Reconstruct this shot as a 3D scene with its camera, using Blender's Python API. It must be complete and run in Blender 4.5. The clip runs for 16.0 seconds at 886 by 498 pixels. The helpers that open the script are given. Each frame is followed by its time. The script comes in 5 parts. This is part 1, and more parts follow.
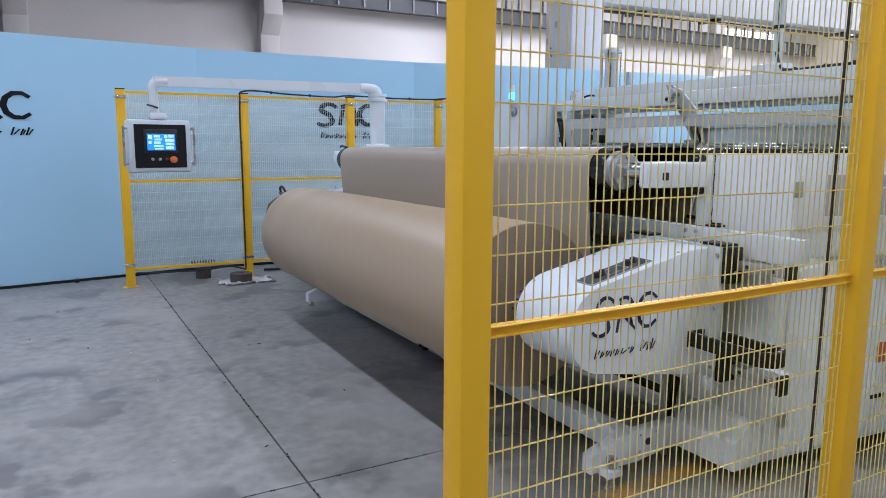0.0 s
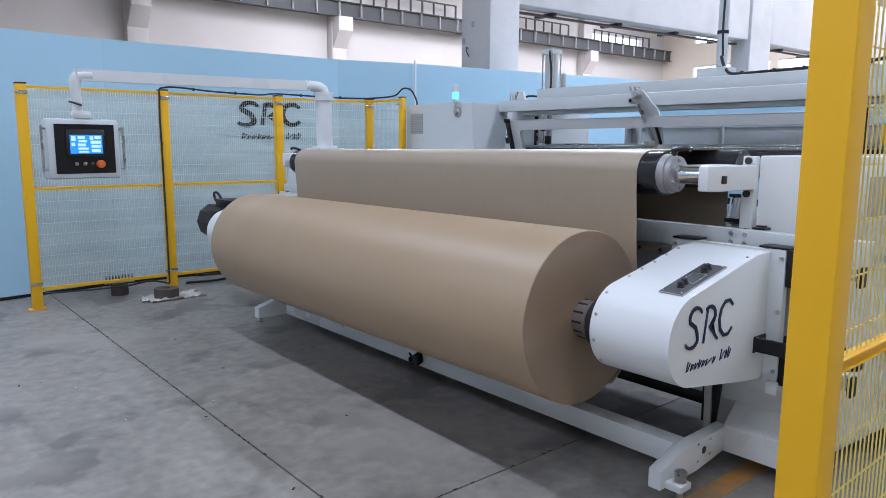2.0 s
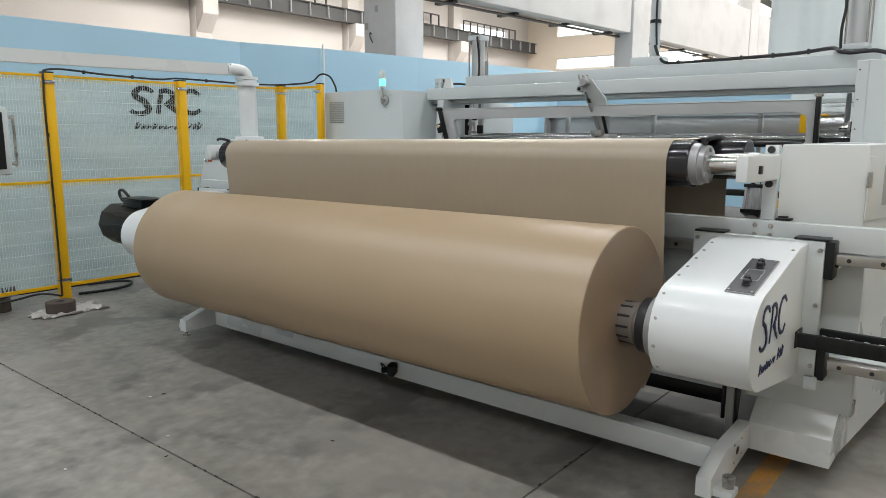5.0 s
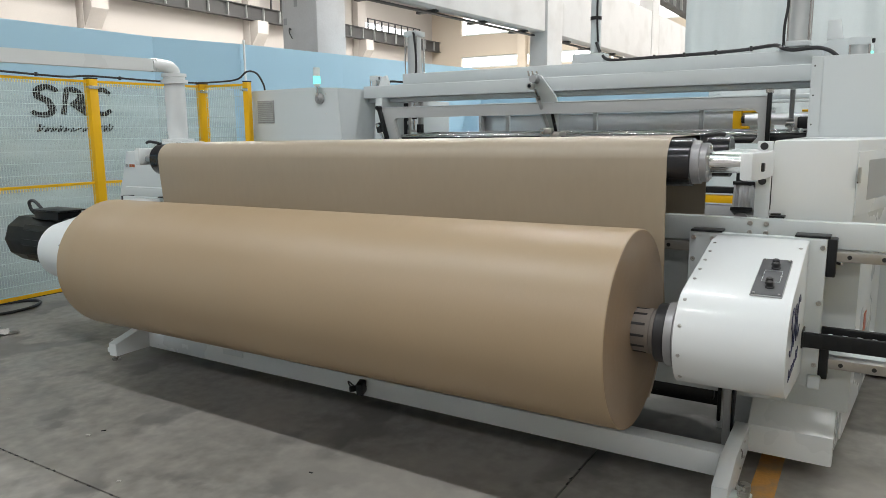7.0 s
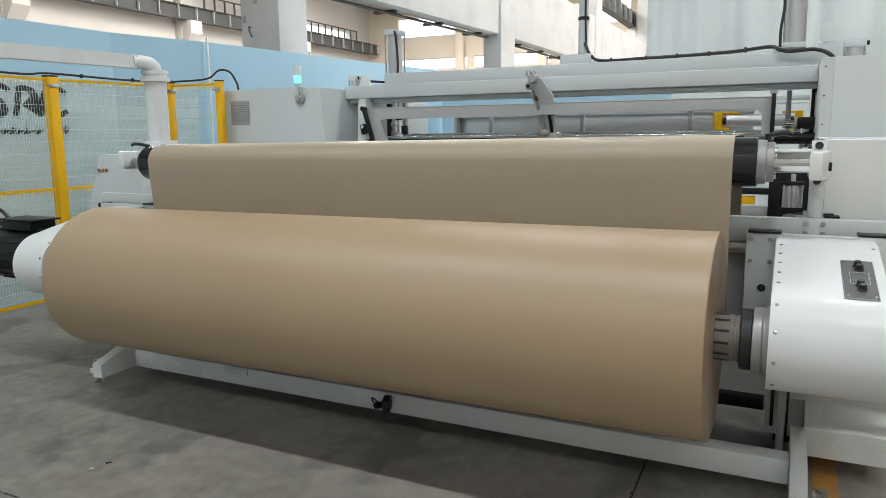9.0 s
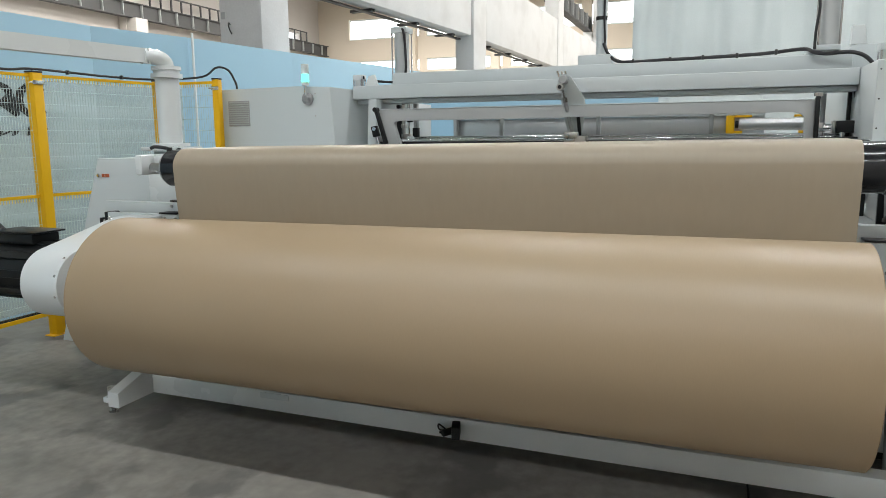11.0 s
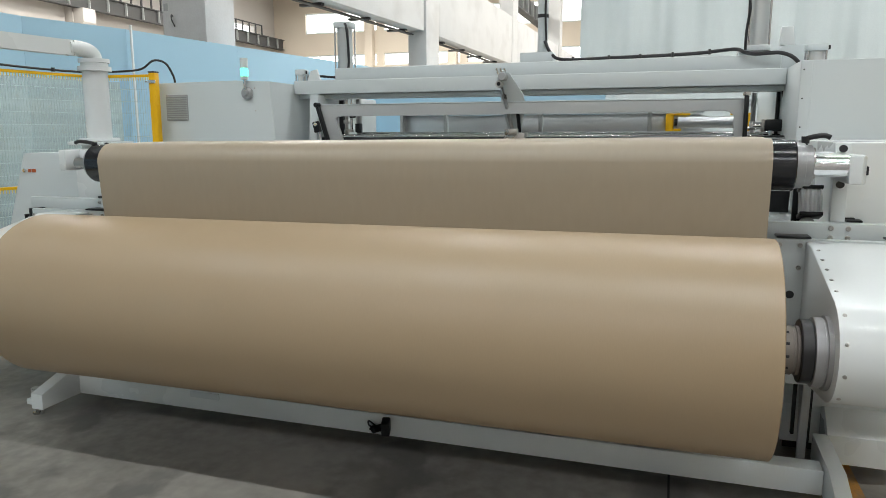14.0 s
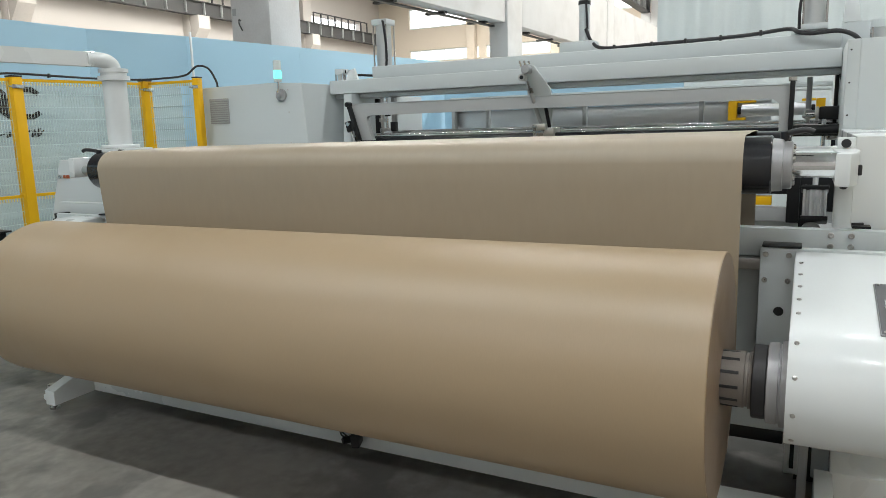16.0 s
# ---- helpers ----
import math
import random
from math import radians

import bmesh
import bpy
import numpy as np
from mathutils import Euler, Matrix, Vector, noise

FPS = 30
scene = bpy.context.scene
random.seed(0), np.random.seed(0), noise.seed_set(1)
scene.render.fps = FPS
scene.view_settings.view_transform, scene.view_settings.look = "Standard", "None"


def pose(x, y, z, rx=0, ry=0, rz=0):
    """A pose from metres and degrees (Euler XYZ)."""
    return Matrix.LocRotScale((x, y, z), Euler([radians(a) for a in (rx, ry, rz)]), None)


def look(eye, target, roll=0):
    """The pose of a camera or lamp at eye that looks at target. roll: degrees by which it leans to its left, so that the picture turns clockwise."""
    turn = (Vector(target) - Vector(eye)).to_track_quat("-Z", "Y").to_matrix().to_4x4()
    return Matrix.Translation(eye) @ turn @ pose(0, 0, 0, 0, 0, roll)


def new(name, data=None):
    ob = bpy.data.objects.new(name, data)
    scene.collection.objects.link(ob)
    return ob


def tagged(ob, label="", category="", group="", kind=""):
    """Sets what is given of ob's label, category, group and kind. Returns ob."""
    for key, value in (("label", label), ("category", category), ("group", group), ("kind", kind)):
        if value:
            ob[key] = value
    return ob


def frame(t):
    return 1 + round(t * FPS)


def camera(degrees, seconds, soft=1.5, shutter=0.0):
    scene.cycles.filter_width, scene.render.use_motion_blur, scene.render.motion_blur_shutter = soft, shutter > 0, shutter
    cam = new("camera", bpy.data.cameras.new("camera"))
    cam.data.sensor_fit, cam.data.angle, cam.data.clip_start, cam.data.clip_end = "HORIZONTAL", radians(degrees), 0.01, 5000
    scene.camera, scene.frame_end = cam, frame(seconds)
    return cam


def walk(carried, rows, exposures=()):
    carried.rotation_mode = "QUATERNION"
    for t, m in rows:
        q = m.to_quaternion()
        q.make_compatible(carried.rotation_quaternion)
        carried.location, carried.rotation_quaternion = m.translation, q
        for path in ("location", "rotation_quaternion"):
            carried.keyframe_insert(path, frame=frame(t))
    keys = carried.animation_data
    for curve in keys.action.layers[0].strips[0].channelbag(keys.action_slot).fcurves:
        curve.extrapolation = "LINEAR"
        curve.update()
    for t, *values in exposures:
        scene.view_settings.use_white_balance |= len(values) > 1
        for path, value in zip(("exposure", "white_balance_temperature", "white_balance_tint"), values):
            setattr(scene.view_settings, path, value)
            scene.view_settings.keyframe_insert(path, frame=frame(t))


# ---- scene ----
cam = camera(64.2, 16.0, soft=0.65)
PATH = [
    (0, (0.061, 0.214, 1.513), (1.031, 1.937, 1.215), 0.4),
    (0.5, (-0.109, 0.383, 1.517), (0.926, 2.069, 1.223), 0.4),
    (1, (-0.269, 0.545, 1.521), (0.849, 2.178, 1.232), 0.2),
    (1.5, (-0.372, 0.736, 1.51), (0.832, 2.306, 1.219), 0.4),
    (2, (-0.448, 0.89, 1.524), (0.824, 2.404, 1.227), 0.3),
    (2.5, (-0.553, 1.048, 1.523), (0.788, 2.501, 1.224), 0.5),
    (3, (-0.649, 1.174, 1.534), (0.757, 2.563, 1.229), 0.3),
    (3.2, (-0.65, 1.213, 1.531), (0.779, 2.578, 1.223), 0.3),
    (5.5, (-0.671, 1.747, 1.518), (0.91, 2.928, 1.191), -0.1),
    (6, (-0.689, 1.862, 1.519), (0.954, 2.953, 1.187), -0.3),
    (6.5, (-0.681, 1.954, 1.514), (0.999, 2.987, 1.184), -0.3),
    (7, (-0.667, 2.068, 1.522), (1.02, 3.092, 1.196), -0.5),
    (7.5, (-0.656, 2.171, 1.524), (1.05, 3.164, 1.205), -0.7),
    (8, (-0.657, 2.286, 1.519), (1.055, 3.269, 1.2), -0.7),
    (8.5, (-0.702, 2.448, 1.522), (1.039, 3.38, 1.206), -0.6),
    (9, (-0.739, 2.604, 1.512), (1.039, 3.463, 1.193), -0.6),
    (11.5, (-0.711, 3.405, 1.519), (1.145, 4.081, 1.207), -0.3),
    (12, (-0.707, 3.454, 1.521), (1.165, 4.085, 1.208), -0.2),
    (12.5, (-0.696, 3.458, 1.517), (1.18, 4.078, 1.205), -0.3),
    (13, (-0.696, 3.43, 1.52), (1.183, 4.036, 1.205), -0.2),
    (13.5, (-0.69, 3.336, 1.521), (1.194, 3.928, 1.201), -0.2),
    (14, (-0.668, 3.153, 1.52), (1.209, 3.762, 1.195), -0.1),
    (14.5, (-0.604, 3.029, 1.535), (1.266, 3.654, 1.198), 0.0),
    (15, (-0.484, 2.893, 1.535), (1.371, 3.559, 1.193), -0.1),
    (15.5, (-0.38, 2.779, 1.543), (1.44, 3.533, 1.199), -0.7),
    (16, (-0.266, 2.606, 1.553), (1.486, 3.507, 1.21), -1.6),
]
# the film's white balance starts cool and settles warmer
TINTS = [(0.0, -0.34, 5350, 19), (2.0, -0.34, 5520, 18), (3.2, -0.34, 5950, 14), (5.3, -0.34, 6450, 11), (16.0, -0.34, 6450, 8)]
walk(cam, [(t, look(eye, target, roll)) for t, eye, target, roll in PATH], TINTS)

# ---- world and light ----
world = bpy.data.worlds.new("hall_daylight")
scene.world = world
world.use_nodes = True
wn = world.node_tree
wn.nodes.clear()
sky = wn.nodes.new("ShaderNodeTexSky")
sky.sky_type, sky.sun_disc = "NISHITA", False
sky.sun_elevation, sky.sun_rotation = radians(40), radians(60)
bgn = wn.nodes.new("ShaderNodeBackground")
bgn.inputs["Strength"].default_value = 0.12
won = wn.nodes.new("ShaderNodeOutputWorld")
wn.links.new(sky.outputs[0], bgn.inputs[0])
wn.links.new(bgn.outputs[0], won.inputs[0])


def area(name, x, y, z, sx, sy, watts, colour=(0.97, 0.99, 1.0), aim=None):
    d = bpy.data.lights.new(name, "AREA")
    d.shape, d.size, d.size_y, d.energy, d.color = "RECTANGLE", sx, sy, watts, colour
    ob = new(name, d)
    ob.matrix_world = look((x, y, z), aim) if aim else pose(x, y, z)
    return ob


# strip lamps under the roof, in rows along the machine; the row at x = -9 is added fill
for lx, ly, watts in [(-1.0, y, 205 if y > -3 else 280) for y in (-4.0, 0.6, 5.2, 9.8)] + [(7.5, y, 240 if y > -3 else 300) for y in (-4.0, 0.6, 5.2)] + [(-9.0, y, 215) for y in (-4.0, 0.6, 5.2, 9.8)]:
    area("strip_fill_lamp", lx, ly, 8.6, 0.16, 3.0, watts)
# added unseen area lights that brighten the far bays in place of daylight
for lx, ly, watts in [(x, y, 1250 if y > 20 else 1900) for x in (15.0, 24.0, 34.0) for y in (0.0, 14.5, 22.5)] + [(2.0, 21.0, 200)]:
    area("bay_fill", lx, ly, 9.6, 1.2, 4.0, watts, (1, 0.97, 0.92))

# ---- materials ----


def mat(name, base, rough=0.5, metal=0.0, var=0.06, scale=6.0, fine=90.0, bump=0.05, stain=None, stain_amt=0.0, stain_scale=1.2, edge=(0.5, 0.68), patch=None, stretch=(1, 1, 1), coat=0.0, random_obj=0.0, spec=0.5, rough_var=0.08):
    m = bpy.data.materials.new(name)
    m.use_nodes = True
    nt = m.node_tree
    b = nt.nodes["Principled BSDF"]
    geo = nt.nodes.new("ShaderNodeNewGeometry")
    mp = nt.nodes.new("ShaderNodeMapping")
    mp.inputs["Scale"].default_value = stretch
    nt.links.new(geo.outputs["Position"], mp.inputs["Vector"])

    def tex(s, detail=4):
        n = nt.nodes.new("ShaderNodeTexNoise")
        n.inputs["Scale"].default_value, n.inputs["Detail"].default_value = s, detail
        nt.links.new(mp.outputs[0], n.inputs["Vector"])
        return n.outputs["Fac"]

    big, small = tex(scale), tex(fine, 2)
    mix = nt.nodes.new("ShaderNodeMath")
    mix.operation = "MULTIPLY_ADD"
    nt.links.new(small, mix.inputs[0])
    mix.inputs[1].default_value = 0.5
    half = nt.nodes.new("ShaderNodeMath")
    half.operation = "MULTIPLY"
    nt.links.new(big, half.inputs[0])
    half.inputs[1].default_value = 0.5
    nt.links.new(half.outputs[0], mix.inputs[2])
    ramp = nt.nodes.new("ShaderNodeMapRange")
    ramp.inputs["From Min"].default_value, ramp.inputs["From Max"].default_value = 0.3, 0.7
    ramp.inputs["To Min"].default_value, ramp.inputs["To Max"].default_value = 1 - var, 1 + var
    nt.links.new(mix.outputs[0], ramp.inputs["Value"])
    mul = nt.nodes.new("ShaderNodeVectorMath")
    mul.operation = "SCALE"
    mul.inputs[0].default_value = base
    nt.links.new(ramp.outputs[0], mul.inputs["Scale"])
    col = mul.outputs[0]
    if stain:
        sn = tex(stain_scale, 6)
        sr = nt.nodes.new("ShaderNodeMapRange")
        sr.inputs["From Min"].default_value, sr.inputs["From Max"].default_value = edge
        sr.inputs["To Max"].default_value = stain_amt
        nt.links.new(sn, sr.inputs["Value"])
        mc = nt.nodes.new("ShaderNodeMix")
        mc.data_type = "RGBA"
        nt.links.new(sr.outputs[0], mc.inputs["Factor"])
        nt.links.new(col, mc.inputs["A"])
        mc.inputs["B"].default_value = (*stain, 1)
        col = mc.outputs["Result"]
    if patch:
        pn = tex(0.85, 7)
        pr = nt.nodes.new("ShaderNodeMapRange")
        pr.inputs["From Min"].default_value, pr.inputs["From Max"].default_value = 0.52, 0.60
        pr.inputs["To Max"].default_value = 0.55
        nt.links.new(pn, pr.inputs["Value"])
        pc = nt.nodes.new("ShaderNodeMix")
        pc.data_type = "RGBA"
        nt.links.new(pr.outputs[0], pc.inputs["Factor"])
        nt.links.new(col, pc.inputs["A"])
        pc.inputs["B"].default_value = (*patch, 1)
        col = pc.outputs["Result"]
    if random_obj:
        oi = nt.nodes.new("ShaderNodeObjectInfo")
        orr = nt.nodes.new("ShaderNodeMapRange")
        orr.inputs["To Min"].default_value, orr.inputs["To Max"].default_value = 1 - random_obj, 1 + random_obj
        nt.links.new(oi.outputs["Random"], orr.inputs["Value"])
        om = nt.nodes.new("ShaderNodeVectorMath")
        om.operation = "SCALE"
        nt.links.new(col, om.inputs[0])
        nt.links.new(orr.outputs[0], om.inputs["Scale"])
        col = om.outputs[0]
    nt.links.new(col, b.inputs["Base Color"])
    rr = nt.nodes.new("ShaderNodeMapRange")
    rr.inputs["From Min"].default_value, rr.inputs["From Max"].default_value = 0.3, 0.7
    rr.inputs["To Min"].default_value, rr.inputs["To Max"].default_value = max(0.02, rough - rough_var), min(1, rough + rough_var)
    nt.links.new(big, rr.inputs["Value"])
    nt.links.new(rr.outputs[0], b.inputs["Roughness"])
    b.inputs["Metallic"].default_value = metal
    b.inputs["Coat Weight"].default_value = coat
    b.inputs["Specular IOR Level"].default_value = spec
    if bump:
        bp = nt.nodes.new("ShaderNodeBump")
        bp.inputs["Strength"].default_value, bp.inputs["Distance"].default_value = bump, 0.004
        nt.links.new(small, bp.inputs["Height"])
        nt.links.new(bp.outputs[0], b.inputs["Normal"])
    return m


def glow(name, colour, strength):
    m = bpy.data.materials.new(name)
    m.use_nodes = True
    b = m.node_tree.nodes["Principled BSDF"]
    b.inputs["Base Color"].default_value = (*colour, 1)
    b.inputs["Emission Color"].default_value = (*colour, 1)
    b.inputs["Emission Strength"].default_value = strength
    b.inputs["Roughness"].default_value = 0.3
    return m


CONCRETE = mat("concrete_floor", (0.250, 0.236, 0.212), 0.5, 0, 0.34, 3.6, 13, 0.02, (0.135, 0.130, 0.122), 0.8, 1.75, edge=(0.55, 0.60), patch=(0.325, 0.304, 0.272), random_obj=0.02, rough_var=0.15)
JOINT = mat("joint_filler", (0.05, 0.05, 0.05), 0.9)
KRAFT = mat("kraft_paper", (0.374, 0.273, 0.163), 0.46, 0, 0.03, 1.4, 160, 0.03, stretch=(0.3, 2.2, 0.3), spec=0.9)
# the web shows the inner side of the paper
KRAFT_BACK = mat("kraft_paper_inner_side", (0.345, 0.285, 0.205), 0.46, 0, 0.03, 0.9, 30, 0.008, stretch=(0.4, 1.4, 0.4), spec=0.9, rough_var=0.04)
KRAFT_END = mat("kraft_roll_end", (0.245, 0.17, 0.105), 0.42, 0, 0.06, 3, 120, 0.05, spec=0.9)
tan_ = KRAFT_END.node_tree.nodes.new("ShaderNodeTangent")
tan_.direction_type, tan_.axis = "RADIAL", "Y"
KRAFT_END.node_tree.nodes["Principled BSDF"].inputs["Anisotropic"].default_value = 0.85
KRAFT_END.node_tree.links.new(tan_.outputs[0], KRAFT_END.node_tree.nodes["Principled BSDF"].inputs["Tangent"])
WHITE = mat("white_powder_coat", (0.725, 0.757, 0.758), 0.3, 0, 0.015, 1.5, 400, 0.02, coat=0.4)
LIGHTGREY = mat("light_grey_paint", (0.60, 0.645, 0.652), 0.38, 0, 0.02, 1.5, 300, 0.02)
MIDGREY = mat("grey_painted_steel", (0.36, 0.37, 0.37), 0.42, 0, 0.04, 3, 200, 0.03)
YELLOW = mat("yellow_powder_coat", (0.83, 0.465, 0.006), 0.45, 0, 0.03, 2, 300, 0.03, spec=0.3)
WIRE = mat("yellow_wire_coat", (0.76, 0.60, 0.15), 0.4, 0, 0.03, 4, 300, 0.0)
GREYWIRE = mat("pale_wire_coat", (0.52, 0.61, 0.59), 0.45, 0, 0.03, 4, 300, 0.0)
BLUE = mat("pale_blue_panel", (0.40, 0.62, 0.765), 0.42, 0, 0.03, 0.6, 120, 0.02, (0.40, 0.62, 0.74), 0.4, 0.5, random_obj=0.04)
BLACK = mat("black_rubber", (0.018, 0.018, 0.02), 0.4, 0, 0.1, 8, 200, 0.05)
GLOSSBLACK = mat("polished_black_rubber", (0.016, 0.017, 0.02), 0.16, 0, 0.1, 8, 200, 0.02, rough_var=0.04)
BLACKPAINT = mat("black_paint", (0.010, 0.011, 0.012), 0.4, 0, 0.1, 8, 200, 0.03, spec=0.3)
STEEL = mat("machined_steel", (0.50, 0.49, 0.47), 0.3, 1.0, 0.06, 6, 300, 0.03)
CHROME = mat("polished_chrome", (0.75, 0.76, 0.77), 0.1, 1.0, 0.02, 6, 300, 0.0, rough_var=0.03)
ALU = mat("brushed_aluminium", (0.62, 0.63, 0.64), 0.32, 1.0, 0.05, 4, 260, 0.04, stretch=(1, 0.05, 1))
RAILSTEEL = mat("linear_rail_steel", (0.42, 0.41, 0.39), 0.35, 0.8, 0.06, 6, 300, 0.03)
TAUPE = mat("chuck_grey_brown", (0.24, 0.215, 0.195), 0.5, 0.3, 0.08, 10, 300, 0.05)
COLLAR = mat("collar_grey", (0.36, 0.365, 0.37), 0.4, 0.4, 0.06, 10, 300, 0.04)
BEIGE = mat("beige_wall", (0.62, 0.55, 0.46), 0.85, 0, 0.07, 0.25, 20, 0.1, (0.50, 0.44, 0.36), 0.35, 0.2)
GREYWALL = mat("off_white_wall", (0.52, 0.49, 0.46), 0.85, 0, 0.07, 0.25, 20, 0.1, (0.42, 0.39, 0.36), 0.35, 0.2)
COLUMN = mat("whitewashed_concrete", (0.60, 0.60, 0.60), 0.85, 0, 0.06, 2.0, 40, 0.25, (0.45, 0.44, 0.43), 0.4, 1.5)
GIRDER = mat("dark_girder_paint", (0.055, 0.055, 0.055), 0.6, 0, 0.15, 3, 60, 0.1)
ROOF = mat("roof_sheet", (0.45, 0.45, 0.44), 0.7, 0, 0.05, 1, 40, 0.1)
CURTAIN = mat("white_plastic_sheet", (0.60, 0.645, 0.655), 0.4, 0, 0.04, 0.8, 60, 0.05)
NAVY = mat("navy_ink", (0.012, 0.016, 0.06), 0.4, 0, 0.05)
INK = mat("black_ink", (0.008, 0.008, 0.010), 0.6, 0, 0.05, spec=0.2)
CARD = mat("brown_cardboard", (0.075, 0.058, 0.048), 0.8, 0, 0.1, 20, 200, 0.15)
RAG = mat("dirty_white_rag", (0.5, 0.48, 0.45), 0.9, 0, 0.15, 20, 200, 0.3)
TAPE = mat("orange_floor_tape", (0.50, 0.25, 0.06), 0.6, 0, 0.16, 8, 90, 0.12, (0.27, 0.21, 0.14), 0.75, 7, edge=(0.46, 0.6))
LABELRED = mat("orange_label", (0.45, 0.10, 0.03), 0.5)
SCREENBLUE = glow("screen_blue", (0.04, 0.26, 0.75), 1.0)
SCREENWHITE = glow("screen_white", (0.55, 0.80, 1.0), 0.85)
GREENLAMP = glow("green_lamp", (0.15, 0.95, 0.65), 2.2)
CLEAR = mat("beacon_clear", (0.75, 0.80, 0.80), 0.15, 0, 0.02)
DAY = glow("bright_window_sky", (0.95, 0.97, 1.0), 3.0)
RECESS = mat("dull_grey_window", (0.40, 0.41, 0.40), 0.3, 0, 0.03, 2, 200, 0.02)
BARREL = mat("anodised_barrel", (0.56, 0.58, 0.58), 0.35, 0.35, 0.03, 4, 300, 0.02)
BRIGHT = mat("bright_barrel_metal", (0.78, 0.79, 0.80), 0.24, 0.4, 0.01, 6, 300, 0.0, rough_var=0.01)
DULL = mat("dull_grey_paint", (0.44, 0.455, 0.455), 0.4, 0, 0.03, 2, 300, 0.02)
PLATE = mat("grey_anodised_plate", (0.085, 0.088, 0.092), 0.4, 0.2, 0.05, 6, 300, 0.02)
REDBTN = mat("orange_button", (0.72, 0.16, 0.03), 0.35)


def cloudy(name, base, low, high, scale):
    """A cloudy layer, for the clear plastic and the added haze: partly see-through, with long level smears."""
    m = bpy.data.materials.new(name)
    m.use_nodes = True
    nt = m.node_tree
    clear, blend = nt.nodes.new("ShaderNodeBsdfTransparent"), nt.nodes.new("ShaderNodeMixShader")
    smear, span = nt.nodes.new("ShaderNodeTexNoise"), nt.nodes.new("ShaderNodeMapRange")
    geo, mp = nt.nodes.new("ShaderNodeNewGeometry"), nt.nodes.new("ShaderNodeMapping")
    mp.inputs["Scale"].default_value = scale
    nt.links.new(geo.outputs["Position"], mp.inputs["Vector"])
    nt.links.new(mp.outputs[0], smear.inputs["Vector"])
    smear.inputs["Scale"].default_value, smear.inputs["Detail"].default_value = 1.3, 5
    span.inputs["From Min"].default_value, span.inputs["From Max"].default_value = 0.3, 0.7
    span.inputs["To Min"].default_value, span.inputs["To Max"].default_value = low, high
    body = nt.nodes["Principled BSDF"]
    body.inputs["Base Color"].default_value, body.inputs["Roughness"].default_value = (*base, 1), 0.3
    nt.links.new(smear.outputs["Fac"], span.inputs["Value"])
    nt.links.new(span.outputs[0], blend.inputs[0])
    nt.links.new(clear.outputs[0], blend.inputs[1])
    nt.links.new(body.outputs[0], blend.inputs[2])
    nt.links.new(blend.outputs[0], nt.nodes["Material Output"].inputs["Surface"])
    return m


SHEET = cloudy("cloudy_clear_plastic", (0.70, 0.73, 0.70), 0.0, 0.06, (0.8, 0.8, 3.5))
# made-up pale layer: the haze over the blue panels, put into colour
HAZE = cloudy("pale_haze_layer", (0.75, 0.88, 0.88), 0.38, 0.66, (0.5, 0.5, 3.8))

# ---- mesh helpers ----
WORLD = {}


def thing(name, at, label, category, group="", kind=""):
    e = new(name)
    e.empty_display_size = 0.1
    e.location = at
    WORLD[e] = Matrix.Translation(at)
    return tagged(e, label, category, group, kind)


def finish(name, bm, material, angle=26):
    me = bpy.data.meshes.new(name)
    bmesh.ops.recalc_face_normals(bm, faces=bm.faces)
    bm.to_mesh(me)
    bm.free()
    me.materials.append(material)
    me.polygons.foreach_set("use_smooth", [True] * len(me.polygons))
    me.set_sharp_from_angle(angle=radians(angle))
    return me


def part(name, bm, material, parent=None, label="", angle=26):
    ob = new(name, finish(name, bm, material, angle) if isinstance(bm, bmesh.types.BMesh) else bm)
    if parent:
        ob.parent = parent
        if parent in WORLD:
            ob.matrix_parent_inverse = WORLD[parent].inverted()
    return tagged(ob, label)


def solo(name, bm, material, label, category, group="", kind="", angle=26):
    return tagged(part(name, bm, material, None, "", angle), label, category, group, kind)


def at(ob, x, y, z, rx=0, ry=0, rz=0):
    ob.matrix_basis = pose(x, y, z, rx, ry, rz)
    return ob


def B():
    return bmesh.new()


def box(bm, x0, x1, y0, y1, z0, z1, bev=0.0, seg=2, m=None):
    r = bmesh.ops.create_cube(bm, size=1)
    vs = r["verts"]
    for v in vs:
        v.co = Vector(((x0 + x1) / 2 + v.co.x * (x1 - x0), (y0 + y1) / 2 + v.co.y * (y1 - y0), (z0 + z1) / 2 + v.co.z * (z1 - z0)))
        if m:
            v.co = m @ v.co
    if bev:
        es = list({e for v in vs for e in v.link_edges})
        bmesh.ops.bevel(bm, geom=es, offset=bev, segments=seg, affect="EDGES", profile=0.5)
    return bm


def rod(bm, p0, p1, r0, r1=None, seg=24, bev=0.0):
    r1 = r0 if r1 is None else r1
    seg = 18 if 8 <= seg < 18 else seg
    p0, p1 = Vector(p0), Vector(p1)
    d = p1 - p0
    q = d.to_track_quat("Z", "Y").to_matrix().to_4x4()
    rings = [(0, r0), (d.length, r1)]
    if bev:
        rings = [(0, r0 - bev), (bev, r0), (d.length - bev, r1), (d.length, r1 - bev)]
    last = None
    m = Matrix.Translation(p0) @ q
    for h, r in rings:
        ring = [bm.verts.new(m @ Vector((r * math.cos(2 * math.pi * i / seg), r * math.sin(2 * math.pi * i / seg), h))) for i in range(seg)]
        if last:
            for i in range(seg):
                bm.faces.new((last[i], last[(i + 1) % seg], ring[(i + 1) % seg], ring[i]))
        else:
            bm.faces.new(list(reversed(ring)))
        last = ring
    bm.faces.new(last)
    return bm


